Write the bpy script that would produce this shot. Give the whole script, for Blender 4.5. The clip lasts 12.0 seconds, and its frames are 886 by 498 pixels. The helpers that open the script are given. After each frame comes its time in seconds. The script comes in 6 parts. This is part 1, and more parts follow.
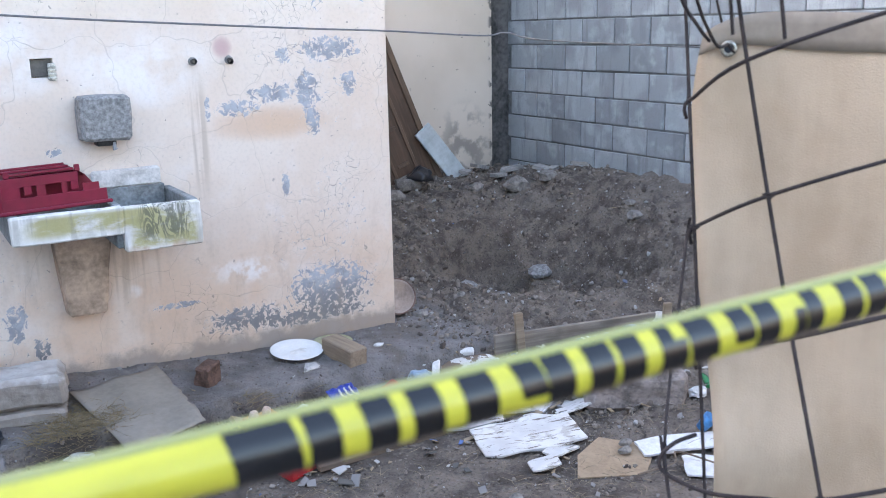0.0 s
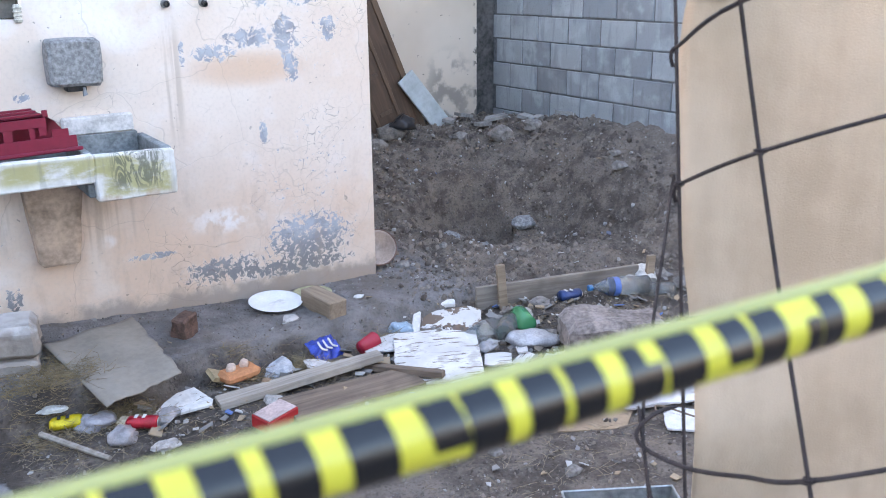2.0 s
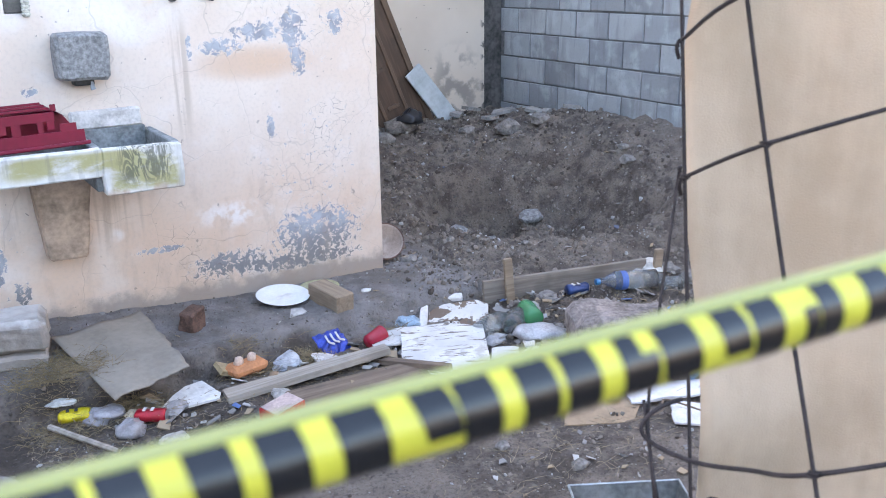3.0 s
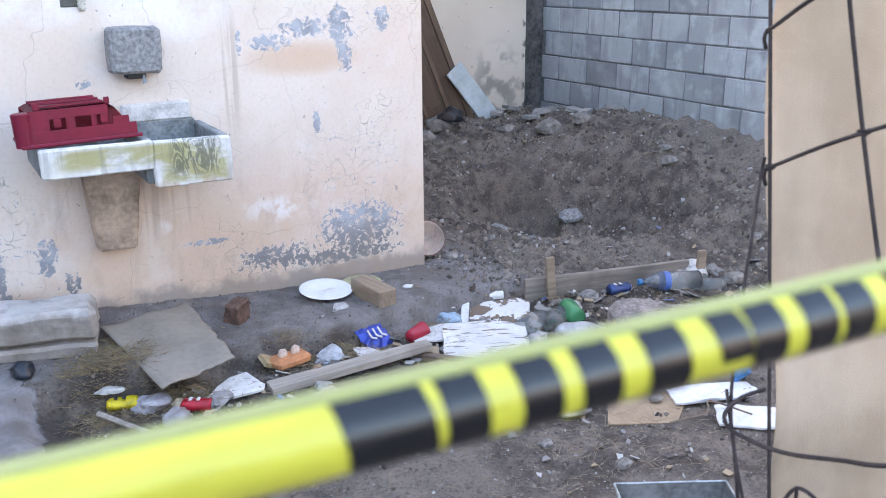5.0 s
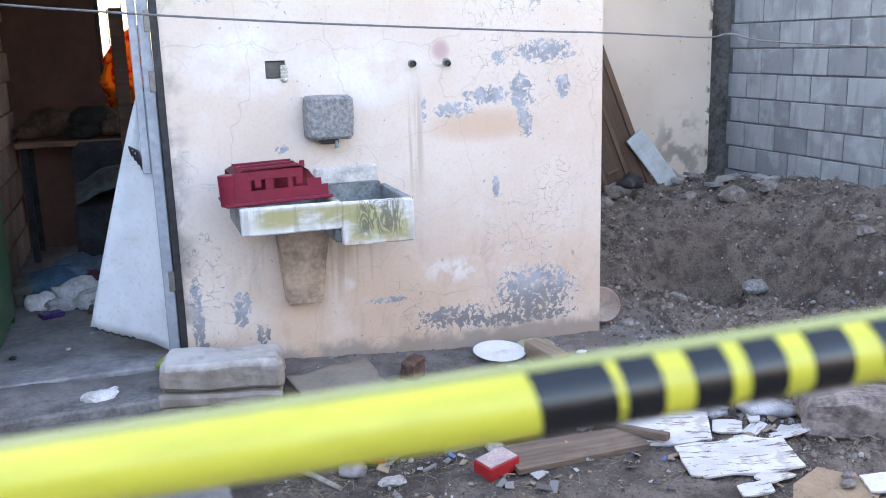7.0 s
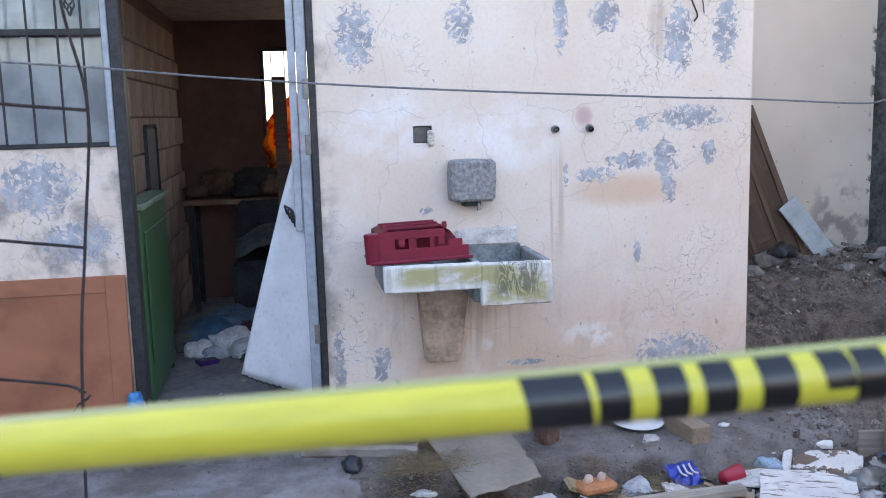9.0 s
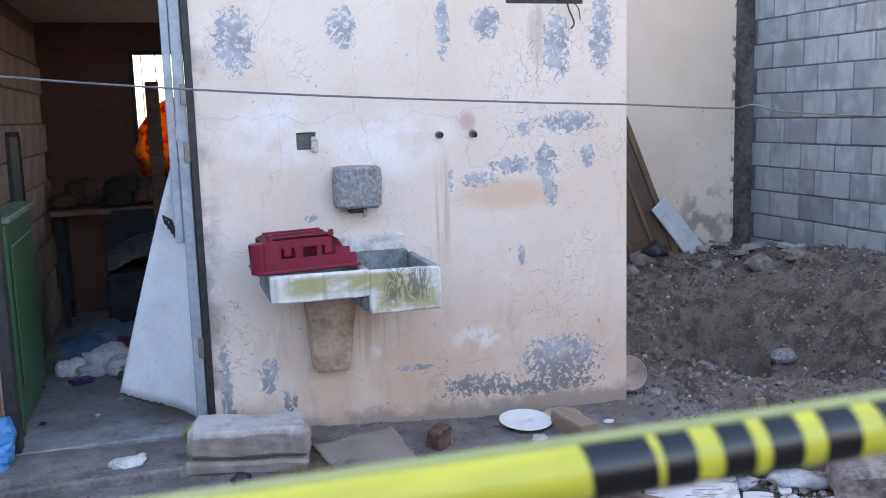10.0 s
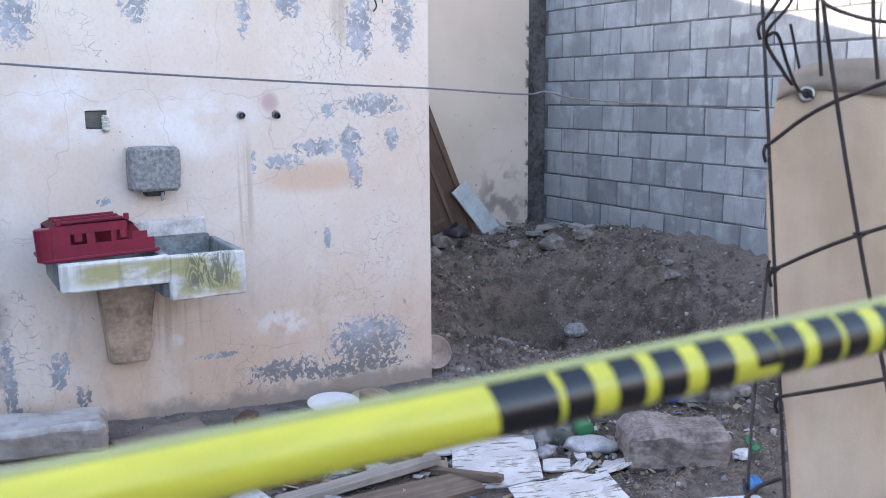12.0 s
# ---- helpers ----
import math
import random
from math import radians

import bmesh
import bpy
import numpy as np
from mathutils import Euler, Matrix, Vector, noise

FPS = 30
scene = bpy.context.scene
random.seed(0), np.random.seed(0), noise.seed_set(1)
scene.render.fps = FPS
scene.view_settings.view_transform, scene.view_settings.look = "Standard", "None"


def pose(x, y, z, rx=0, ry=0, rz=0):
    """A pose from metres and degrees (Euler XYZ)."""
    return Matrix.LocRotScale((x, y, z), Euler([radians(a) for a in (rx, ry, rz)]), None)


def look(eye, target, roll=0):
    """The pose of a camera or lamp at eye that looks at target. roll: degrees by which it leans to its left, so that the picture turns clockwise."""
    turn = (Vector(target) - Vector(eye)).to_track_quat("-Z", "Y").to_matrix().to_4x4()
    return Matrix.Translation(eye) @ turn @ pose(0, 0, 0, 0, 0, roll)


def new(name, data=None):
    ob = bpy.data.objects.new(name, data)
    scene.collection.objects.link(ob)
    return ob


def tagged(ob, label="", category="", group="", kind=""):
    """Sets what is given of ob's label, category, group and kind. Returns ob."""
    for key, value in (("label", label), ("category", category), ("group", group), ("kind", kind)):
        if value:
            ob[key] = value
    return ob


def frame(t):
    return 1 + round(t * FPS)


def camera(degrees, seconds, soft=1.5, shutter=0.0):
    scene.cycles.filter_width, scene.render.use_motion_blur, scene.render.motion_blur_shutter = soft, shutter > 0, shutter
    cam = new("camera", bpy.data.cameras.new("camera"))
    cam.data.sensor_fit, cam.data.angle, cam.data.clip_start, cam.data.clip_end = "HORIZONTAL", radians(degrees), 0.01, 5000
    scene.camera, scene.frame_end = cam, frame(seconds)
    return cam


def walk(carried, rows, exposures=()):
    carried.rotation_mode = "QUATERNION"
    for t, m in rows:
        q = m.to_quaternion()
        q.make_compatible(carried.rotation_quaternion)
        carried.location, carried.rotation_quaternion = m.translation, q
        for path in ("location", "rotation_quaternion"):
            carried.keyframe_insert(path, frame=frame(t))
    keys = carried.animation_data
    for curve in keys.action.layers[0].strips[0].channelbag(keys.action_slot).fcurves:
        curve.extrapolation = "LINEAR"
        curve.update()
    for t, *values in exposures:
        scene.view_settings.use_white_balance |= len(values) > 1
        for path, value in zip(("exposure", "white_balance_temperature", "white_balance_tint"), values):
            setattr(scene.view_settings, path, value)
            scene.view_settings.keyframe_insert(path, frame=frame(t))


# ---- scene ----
cam = camera(52.23, 12.0, soft=1.0)
cam.data.dof.use_dof = True
cam.data.dof.focus_distance = 4.6
cam.data.dof.aperture_fstop = 15
EXPOSURES = [(0.0, 3.39, 7450, 15), (2.5, 3.61, 7450, 16), (6.5, 3.57, 7500, 17), (9.5, 3.09, 7300, 18), (12.0, 3.13, 7150, 18)]
PATH = [
    (0, -2.2083, -4.1360, 1.4993, 76.34, 1.13, -31.89),
    (0.5, -2.1928, -4.1315, 1.5015, 75.70, 1.45, -31.96),
    (1, -2.1737, -4.0987, 1.4873, 74.39, 0.57, -32.59),
    (1.5, -2.1659, -4.0955, 1.4953, 73.57, 0.60, -32.73),
    (2, -2.1534, -4.0860, 1.4909, 73.09, 0.62, -32.71),
    (2.5, -2.1500, -4.0872, 1.4905, 72.84, 0.74, -32.54),
    (4.5, -2.1803, -4.0767, 1.4806, 72.55, 0.36, -30.69),
    (5, -2.2030, -4.0696, 1.4780, 72.75, 0.41, -30.04),
    (5.5, -2.2087, -4.0755, 1.4805, 73.09, 0.51, -29.21),
    (6, -2.2138, -4.0767, 1.4831, 73.78, 0.79, -27.48),
    (6.5, -2.2296, -4.0825, 1.4925, 75.13, 1.22, -24.09),
    (7, -2.2215, -4.0987, 1.4728, 77.13, 1.56, -18.93),
    (7.5, -2.2238, -4.1150, 1.4809, 79.23, 1.69, -13.15),
    (7.7, -2.2215, -4.1080, 1.4740, 80.06, 1.82, -10.92),
    (9.3, -2.2036, -4.1654, 1.4762, 81.45, 1.53, -9.54),
    (9.5, -2.2033, -4.1578, 1.4844, 81.39, 1.54, -11.55),
    (10, -2.2425, -4.1291, 1.4871, 81.39, 1.70, -17.40),
    (10.5, -2.2660, -4.1090, 1.4853, 81.53, 1.81, -22.92),
    (11, -2.2836, -4.1134, 1.4818, 81.57, 1.74, -26.97),
    (11.5, -2.2833, -4.1137, 1.4811, 81.20, 1.28, -29.08),
    (12, -2.2657, -4.1176, 1.4770, 80.17, 0.52, -29.96),
]
walk(cam, [(t, pose(*p)) for t, *p in PATH], EXPOSURES)

# ---- daylight: low sun behind the house and an added wall, the yard in open shade ----
SUN_DIR = Vector((1.0, -0.60, -0.457)).normalized()
world = bpy.data.worlds.new("world")
scene.world = world
world.use_nodes = True
sky = world.node_tree.nodes.new("ShaderNodeTexSky")
sky.sky_type = 'NISHITA'
sky.sun_disc = False
sky.sun_elevation = math.asin(-SUN_DIR.z)
sky.sun_rotation = math.atan2(-SUN_DIR.x, -SUN_DIR.y)
world.node_tree.links.new(sky.outputs[0], world.node_tree.nodes["Background"].inputs[0])
world.node_tree.nodes["Background"].inputs[1].default_value = 0.12
sun = new("sun", bpy.data.lights.new("sun", 'SUN'))
sun.data.energy, sun.data.angle, sun.data.color = 2.0, radians(0.5), (1.0, 0.9, 0.78)
sun.matrix_world = look((0, 0, 20), Vector((0, 0, 20)) + SUN_DIR)


# ---- materials ----
class Mat:
    """A small node writer around one principled material."""

    def __init__(self, name, rough=0.85, metal=0.0):
        self.m = bpy.data.materials.new(name)
        self.m.use_nodes = True
        self.t = self.m.node_tree
        self.bsdf = self.t.nodes["Principled BSDF"]
        self.bsdf.inputs["Roughness"].default_value = rough
        self.bsdf.inputs["Metallic"].default_value = metal
        self.co = self.t.nodes.new("ShaderNodeTexCoord").outputs["Object"]

    def put(self, sock, v):
        if isinstance(v, bpy.types.NodeSocket):
            self.t.links.new(v, sock)
        elif isinstance(v, (tuple, list)) and len(v) == 3 and sock.type == 'RGBA':
            sock.default_value = (*v, 1)
        else:
            sock.default_value = v

    def noise(self, scale, detail=4, rough=0.55, co=None, dist=0.0):
        n = self.t.nodes.new("ShaderNodeTexNoise")
        self.put(n.inputs["Vector"], co or self.co)
        n.inputs["Scale"].default_value = scale
        n.inputs["Detail"].default_value = detail
        n.inputs["Roughness"].default_value = rough
        n.inputs["Distortion"].default_value = dist
        return n.outputs[0]

    def voronoi(self, scale, feature='DISTANCE_TO_EDGE', co=None):
        n = self.t.nodes.new("ShaderNodeTexVoronoi")
        n.feature = feature
        self.put(n.inputs["Vector"], co or self.co)
        n.inputs["Scale"].default_value = scale
        return n.outputs["Distance"]

    def math(self, op, a, b=0.0, c=None):
        n = self.t.nodes.new("ShaderNodeMath")
        n.operation = op
        self.put(n.inputs[0], a)
        self.put(n.inputs[1], b)
        if c is not None:
            self.put(n.inputs[2], c)
        return n.outputs[0]

    def ramp(self, v, lo, hi):
        n = self.t.nodes.new("ShaderNodeMapRange")
        n.interpolation_type = 'SMOOTHSTEP'
        self.put(n.inputs[0], v)
        n.inputs[1].default_value, n.inputs[2].default_value = lo, hi
        return n.outputs[0]

    def mix(self, f, a, b):
        n = self.t.nodes.new("ShaderNodeMix")
        n.data_type = 'RGBA'
        self.put(n.inputs[0], f)
        self.put(n.inputs[6], a)
        self.put(n.inputs[7], b)
        return n.outputs[2]

    def scaled(self, sx, sy, sz, at=(0, 0, 0)):
        n = self.t.nodes.new("ShaderNodeMapping")
        self.put(n.inputs[0], self.co)
        n.inputs[1].default_value = at
        n.inputs[3].default_value = (sx, sy, sz)
        return n.outputs[0]

    def xyz(self):
        n = self.t.nodes.new("ShaderNodeSeparateXYZ")
        self.put(n.inputs[0], self.co)
        return n.outputs

    def rand(self):
        return self.t.nodes.new("ShaderNodeObjectInfo").outputs["Random"]

    def island(self):
        return self.t.nodes.new("ShaderNodeNewGeometry").outputs["Random Per Island"]

    def blob(self, x, z, rx, rz):
        """1 in the middle of an ellipse on an x-z wall, 0 outside it."""
        X, _, Z = self.xyz()
        a = self.math('MULTIPLY', self.math('SUBTRACT', X, x), 1 / rx)
        b = self.math('MULTIPLY', self.math('SUBTRACT', Z, z), 1 / rz)
        d = self.math('ADD', self.math('MULTIPLY', a, a), self.math('MULTIPLY', b, b))
        return self.ramp(d, 1.0, 0.0)

    def top(self, *vs):
        out = vs[0]
        for v in vs[1:]:
            out = self.math('MAXIMUM', out, v)
        return out

    def done(self, colour, bump=None, strength=0.3, dist=0.01, rough=None):
        self.put(self.bsdf.inputs["Base Color"], colour)
        if bump is not None:
            n = self.t.nodes.new("ShaderNodeBump")
            n.inputs["Strength"].default_value = strength
            n.inputs["Distance"].default_value = dist
            self.put(n.inputs["Height"], bump)
            self.put(self.bsdf.inputs["Normal"], n.outputs[0])
        if rough is not None:
            self.put(self.bsdf.inputs["Roughness"], rough)
        return self.m


def plain(name, colour, rough=0.7, metal=0.0, vary=0.18, scale=14.0, bump=0.15, dark=None):
    """A worn single-colour surface with mottling at two scales."""
    k = Mat(name, rough, metal)
    n = k.math('ADD', k.math('MULTIPLY', k.noise(scale), 0.6), k.math('MULTIPLY', k.noise(scale * 6, 5), 0.4))
    d = dark or tuple(c * (1 - 2 * vary) for c in colour)
    l = tuple(min(1, c * (1 + vary)) for c in colour)
    return k.done(k.mix(k.ramp(n, 0.3, 0.7), d, l), n, bump, 0.004)


def plaster_material():
    k = Mat("peeling plaster", 0.9)
    X, Y, Z = k.xyz()
    big, mid, fine = k.noise(1.3, 5), k.noise(7, 6), k.noise(60, 4)
    base = k.mix(k.ramp(big, 0.35, 0.65), (0.70, 0.575, 0.49), (0.75, 0.655, 0.585))
    base = k.mix(k.math('MULTIPLY', k.ramp(mid, 0.5, 0.75), 0.5), base, (0.76, 0.70, 0.68))
    # orange undercoat low on the wall and under the pipes
    low = k.math('MULTIPLY', k.ramp(Z, 0.75, 0.25), k.ramp(k.noise(2.4, 4), 0.35, 0.6))
    under = k.top(k.blob(-0.62, 1.08, 0.36, 0.10), k.math('MULTIPLY', low, 0.85))
    base = k.mix(k.math('MULTIPLY', under, 0.8), base, (0.64, 0.44, 0.31))
    # chalky white patches
    chalk = k.top(k.blob(-1.75, 1.42, 0.28, 0.22), k.blob(-1.2, 1.35, 0.4, 0.2), k.math('MULTIPLY', k.blob(-0.78, 0.38, 0.24, 0.08), k.ramp(k.noise(16, 5), 0.42, 0.56)), k.blob(-1.33, 0.36, 0.05, 0.04))
    base = k.mix(k.math('MULTIPLY', k.math('MULTIPLY', chalk, k.ramp(mid, 0.3, 0.6)), 0.7), base, (0.82, 0.79, 0.79))
    # soot and hand dirt beside the door frame, water runs under the pipes and the window
    edge = k.math('MULTIPLY', k.ramp(X, -1.95, -2.1), k.ramp(k.noise(6, 5), 0.45, 0.65))
    runs = k.noise(1.0, 5, co=k.scaled(28, 1, 1.2))
    wet = k.top(k.math('MULTIPLY', k.blob(-0.97, 1.05, 0.07, 0.36), k.ramp(runs, 0.4, 0.6)),
                k.math('MULTIPLY', k.blob(-1.45, 0.5, 0.42, 0.25), k.ramp(runs, 0.45, 0.65)),
                k.math('MULTIPLY', k.blob(-0.46, 1.86, 0.06, 0.2), k.ramp(runs, 0.3, 0.5)))
    base = k.mix(k.math('MULTIPLY', wet, 0.55), base, (0.40, 0.31, 0.24))
    base = k.mix(k.math('MULTIPLY', edge, 0.75), base, (0.22, 0.19, 0.18))
    base = k.mix(k.blob(-0.83, 1.44, 0.055, 0.06), base, (0.55, 0.37, 0.36))
    foot = k.math('MULTIPLY', k.ramp(k.math('SUBTRACT', Z, k.math('MULTIPLY', k.noise(7, 6, 0.65), 0.24)), -0.03, -0.11), 0.75)
    base = k.mix(foot, base, (0.25, 0.21, 0.185))
    # flaked spots that bare the old blue-grey coat
    spots = [(-0.92, 1.16, .02, .1), (-0.78, 1.16, .16, .06), (-0.60, 1.22, .18, .07), (-0.42, 1.22, .10, .16), (-0.40, 1.08, .06, .12), (-0.54, 1.395, .06, .06),
             (-1.90, 1.82, .14, .24), (-1.42, 1.88, .10, .16), (-0.94, 1.88, .06, .22), (-0.72, 1.90, .12, .12), (-0.36, 1.80, .12, .26), (-0.12, 1.85, .10, .30),
             (-0.20, 1.25, .07, .1), (-0.56, 0.78, .03, .10), (-0.35, 0.22, .36, .22), (-0.80, 0.13, .32, .10), (-1.15, 0.26, .18, .025), (-0.45, 0.09, .5, .07),
             (-1.83, 0.30, .07, .14), (-2.03, 0.30, .05, .28), (-1.74, 0.16, .05, .10), (-2.0, 0.1, .1, .1), (-3.3, 1.2, .25, .2), (-3.15, 0.95, .25, .15), (-1.6, 1.02, .05, .03), (-0.30, 1.42, .25, .09)]
    mask = k.blob(*spots[0])
    for s in spots[1:]:
        mask = k.math('MAXIMUM', mask, k.blob(*s))
    for x, z, rx, rz in ((-0.45, 1.82, .60, .42), (-0.35, 0.55, .5, .55), (-1.9, .35, .28, .4), (-0.35, 1.3, .5, .4), (-3.3, 1.1, .4, .3)):
        mask = k.math('MAXIMUM', mask, k.math('MULTIPLY', k.blob(x, z, rx, rz), 0.40))
    flake = k.math('ADD', k.math('MULTIPLY', mask, 0.30), k.noise(32, 7, 0.72, dist=0.6))
    peel = k.ramp(flake, 0.735, 0.75)
    grey = k.mix(k.ramp(k.noise(9, 4), 0.4, 0.6), (0.30, 0.31, 0.35), (0.42, 0.44, 0.49))
    grey = k.mix(k.ramp(Z, 0.30, 0.10), grey, (0.22, 0.215, 0.22))
    halo = k.math('MULTIPLY', k.ramp(flake, 0.66, 0.735), 0.25)
    base = k.mix(halo, base, (0.80, 0.76, 0.74))
    base = k.mix(peel, base, grey)
    # fine cracks, strongest round the flaked spots
    warp = k.t.nodes.new("ShaderNodeVectorMath")
    warp.operation = 'ADD'
    k.put(warp.inputs[0], k.co)
    nz = k.t.nodes.new("ShaderNodeTexNoise")
    k.put(nz.inputs["Vector"], k.co)
    nz.inputs["Scale"].default_value = 5
    sc = k.t.nodes.new("ShaderNodeVectorMath")
    sc.operation = 'SCALE'
    k.put(sc.inputs[0], nz.outputs["Color"])
    sc.inputs["Scale"].default_value = 0.16
    k.put(warp.inputs[1], sc.outputs[0])
    crack = k.math('MULTIPLY', k.ramp(k.voronoi(24, co=warp.outputs[0]), 0.030, 0.008), k.ramp(k.noise(17, 4), 0.44, 0.54))
    long = k.ramp(k.voronoi(1.9, co=warp.outputs[0]), 0.0045, 0.0015)
    where = k.ramp(k.math('ADD', k.math('MULTIPLY', mask, 0.35), k.noise(2.6, 3)), 0.55, 0.72)
    crack = k.math('MAXIMUM', k.math('MULTIPLY', crack, where), k.math('MULTIPLY', long, 0.30))
    pits = k.math('MULTIPLY', k.ramp(k.noise(38, 2), 0.68, 0.71), k.ramp(k.noise(3, 2), 0.46, 0.56))
    crack = k.math('MAXIMUM', crack, pits)
    base = k.mix(k.math('MULTIPLY', crack, 0.6), base, (0.22, 0.19, 0.18))
    base = k.mix(k.math('MULTIPLY', k.ramp(fine, 0.45, 0.7), 0.14), base, (0.40, 0.34, 0.31))
    grime = k.math('MULTIPLY', k.ramp(k.noise(1, 7, 0.7, co=k.scaled(9, 9, 3.5)), 0.50, 0.70), k.ramp(Z, 1.1, 0.2))
    base = k.mix(k.math('MULTIPLY', grime, 0.35), base, (0.42, 0.31, 0.24))
    relief = k.math('SUBTRACT', k.math('ADD', k.math('MULTIPLY', mid, 0.5), k.math('MULTIPLY', fine, 0.12)), k.math('ADD', k.math('MULTIPLY', peel, 0.35), crack))
    return k.done(base, relief, 0.55, 0.006)


def back_plaster_material():
    k = Mat("cream plaster", 0.9)
    X, Y, Z = k.xyz()
    mid, fine = k.noise(4, 5), k.noise(45, 4)
    base = k.mix(k.ramp(k.noise(1.1, 4), 0.35, 0.65), (0.60, 0.51, 0.43), (0.68, 0.59, 0.51))
    dirt = k.math('MULTIPLY', k.blob(2.1, 0.5, 0.35, 0.45), k.ramp(k.noise(7, 5), 0.45, 0.6))
    base = k.mix(k.math('MULTIPLY', dirt, 0.8), base, (0.24, 0.21, 0.19))
    chip = k.math('MULTIPLY', k.ramp(k.noise(22, 3), 0.70, 0.72), k.ramp(X, 1.2, 2.2))
    edge = k.math('MULTIPLY', k.ramp(X, 2.33, 2.375), k.ramp(k.noise(9, 5), 0.50, 0.56))
    base = k.mix(k.math('MAXIMUM', chip, edge), base, (0.15, 0.13, 0.12))
    return k.done(base, k.math('ADD', mid, k.math('MULTIPLY', fine, 0.2)), 0.3, 0.005)


def block_material():
    k = Mat("grey concrete block", 0.92)
    r = k.rand()
    shift = k.t.nodes.new("ShaderNodeVectorMath")
    shift.operation = 'ADD'
    k.put(shift.inputs[0], k.co)
    k.t.links.new(k.math('MULTIPLY', r, 61.0), shift.inputs[1])
    k.co = shift.outputs[0]
    tone = k.mix(r, (0.25, 0.275, 0.295), (0.39, 0.425, 0.445))
    blotch = k.noise(6, 5)
    tone = k.mix(k.math('MULTIPLY', k.ramp(blotch, 0.48, 0.66), 0.6), tone, (0.47, 0.52, 0.545))
    tone = k.mix(k.math('MULTIPLY', k.ramp(k.noise(1, 5, co=k.scaled(1, 18, 3)), 0.52, 0.68), 0.45), tone, (0.19, 0.20, 0.215))
    tone = k.mix(k.math('MULTIPLY', k.ramp(k.noise(2.1, 3), 0.52, 0.66), 0.5), tone, (0.17, 0.18, 0.195))
    grain = k.noise(130, 4, 0.7)
    tone = k.mix(k.math('MULTIPLY', k.ramp(grain, 0.52, 0.68), 0.45), tone, (0.13, 0.13, 0.135))
    return k.done(tone, k.math('ADD', grain, k.math('MULTIPLY', blotch, 0.5)), 0.6, 0.004)


def dirt_material():
    k = Mat("dry dirt and concrete", 0.96)
    X, Y, Z = k.xyz()
    big, mid, fine = k.noise(1.2, 6), k.noise(9, 7), k.noise(70, 5, 0.7)
    soil = k.mix(k.ramp(mid, 0.35, 0.65), (0.085, 0.068, 0.058), (0.215, 0.176, 0.150))
    soil = k.mix(k.math('MULTIPLY', k.ramp(big, 0.45, 0.62), 0.6), soil, (0.215, 0.18, 0.155))
    peb = k.voronoi(42, 'F1')
    soil = k.mix(k.math('MULTIPLY', k.ramp(peb, 0.24, 0.14), k.ramp(k.noise(16, 3), 0.52, 0.62)), soil, (0.33, 0.32, 0.31))
    soil = k.mix(k.math('MULTIPLY', k.ramp(fine, 0.48, 0.66), 0.6), soil, (0.050, 0.040, 0.036))
    soil = k.mix(k.math('MULTIPLY', k.ramp(k.noise(34, 6, 0.7), 0.55, 0.66), 0.45), soil, (0.25, 0.225, 0.20))
    rot = k.math('MULTIPLY', k.math('MULTIPLY', k.ramp(Y, -1.5, -1.1), k.ramp(Y, -0.45, -0.65)), k.ramp(k.noise(3.5, 5), 0.40, 0.58))
    soil = k.mix(k.math('MULTIPLY', rot, 0.7), soil, (0.045, 0.036, 0.031))
    # the worn concrete strip along the house and the slab by the door
    wob = k.math('MULTIPLY', k.math('SUBTRACT', k.noise(2.5, 5), 0.5), 0.55)
    strip = k.math('MULTIPLY', k.ramp(k.math('ADD', Y, wob), -0.62, -0.50), k.ramp(k.math('ADD', X, wob), 0.55, 0.2))
    strip = k.math('MULTIPLY', strip, k.ramp(Y, 0.5, 0.3))
    wob2 = k.math('MULTIPLY', k.math('SUBTRACT', k.noise(4, 5), 0.5), 0.45)
    slab = k.math('MULTIPLY', k.ramp(k.math('ADD', X, wob2), -1.97, -2.0), k.ramp(k.math('ADD', Y, wob2), -0.42, -0.55))
    conc = k.mix(k.ramp(mid, 0.35, 0.65), (0.18, 0.17, 0.17), (0.265, 0.255, 0.26))
    conc = k.mix(k.math('MULTIPLY', k.ramp(k.noise(3, 5), 0.48, 0.62), 0.7), conc, (0.15, 0.125, 0.11))
    conc = k.mix(k.math('MULTIPLY', k.ramp(fine, 0.5, 0.75), 0.3), conc, (0.1, 0.09, 0.085))
    hard = k.math('MAXIMUM', k.math('MULTIPLY', strip, 0.75), slab)
    col = k.mix(hard, soil, conc)
    h = k.math('ADD', k.math('MULTIPLY', mid, 0.7), k.math('MULTIPLY', fine, 0.5))
    h = k.math('ADD', h, k.math('MULTIPLY', k.ramp(peb, 0.3, 0.1), 0.35))
    h = k.math('MULTIPLY', h, k.math('SUBTRACT', 1.0, k.math('MULTIPLY', slab, 0.7)))
    return k.done(col, h, 1.0, 0.030)


def wood_material(name, a, b, scale=(3, 40, 40), rough=0.8):
    k = Mat(name, rough)
    g = k.noise(1.0, 6, 0.6, co=k.scaled(*scale), dist=0.6)
    col = k.mix(k.ramp(g, 0.3, 0.7), a, b)
    col = k.mix(k.math('MULTIPLY', k.ramp(k.noise(5, 5), 0.5, 0.7), 0.4), col, tuple(c * 0.45 for c in a))
    return k.done(col, g, 0.4, 0.004)


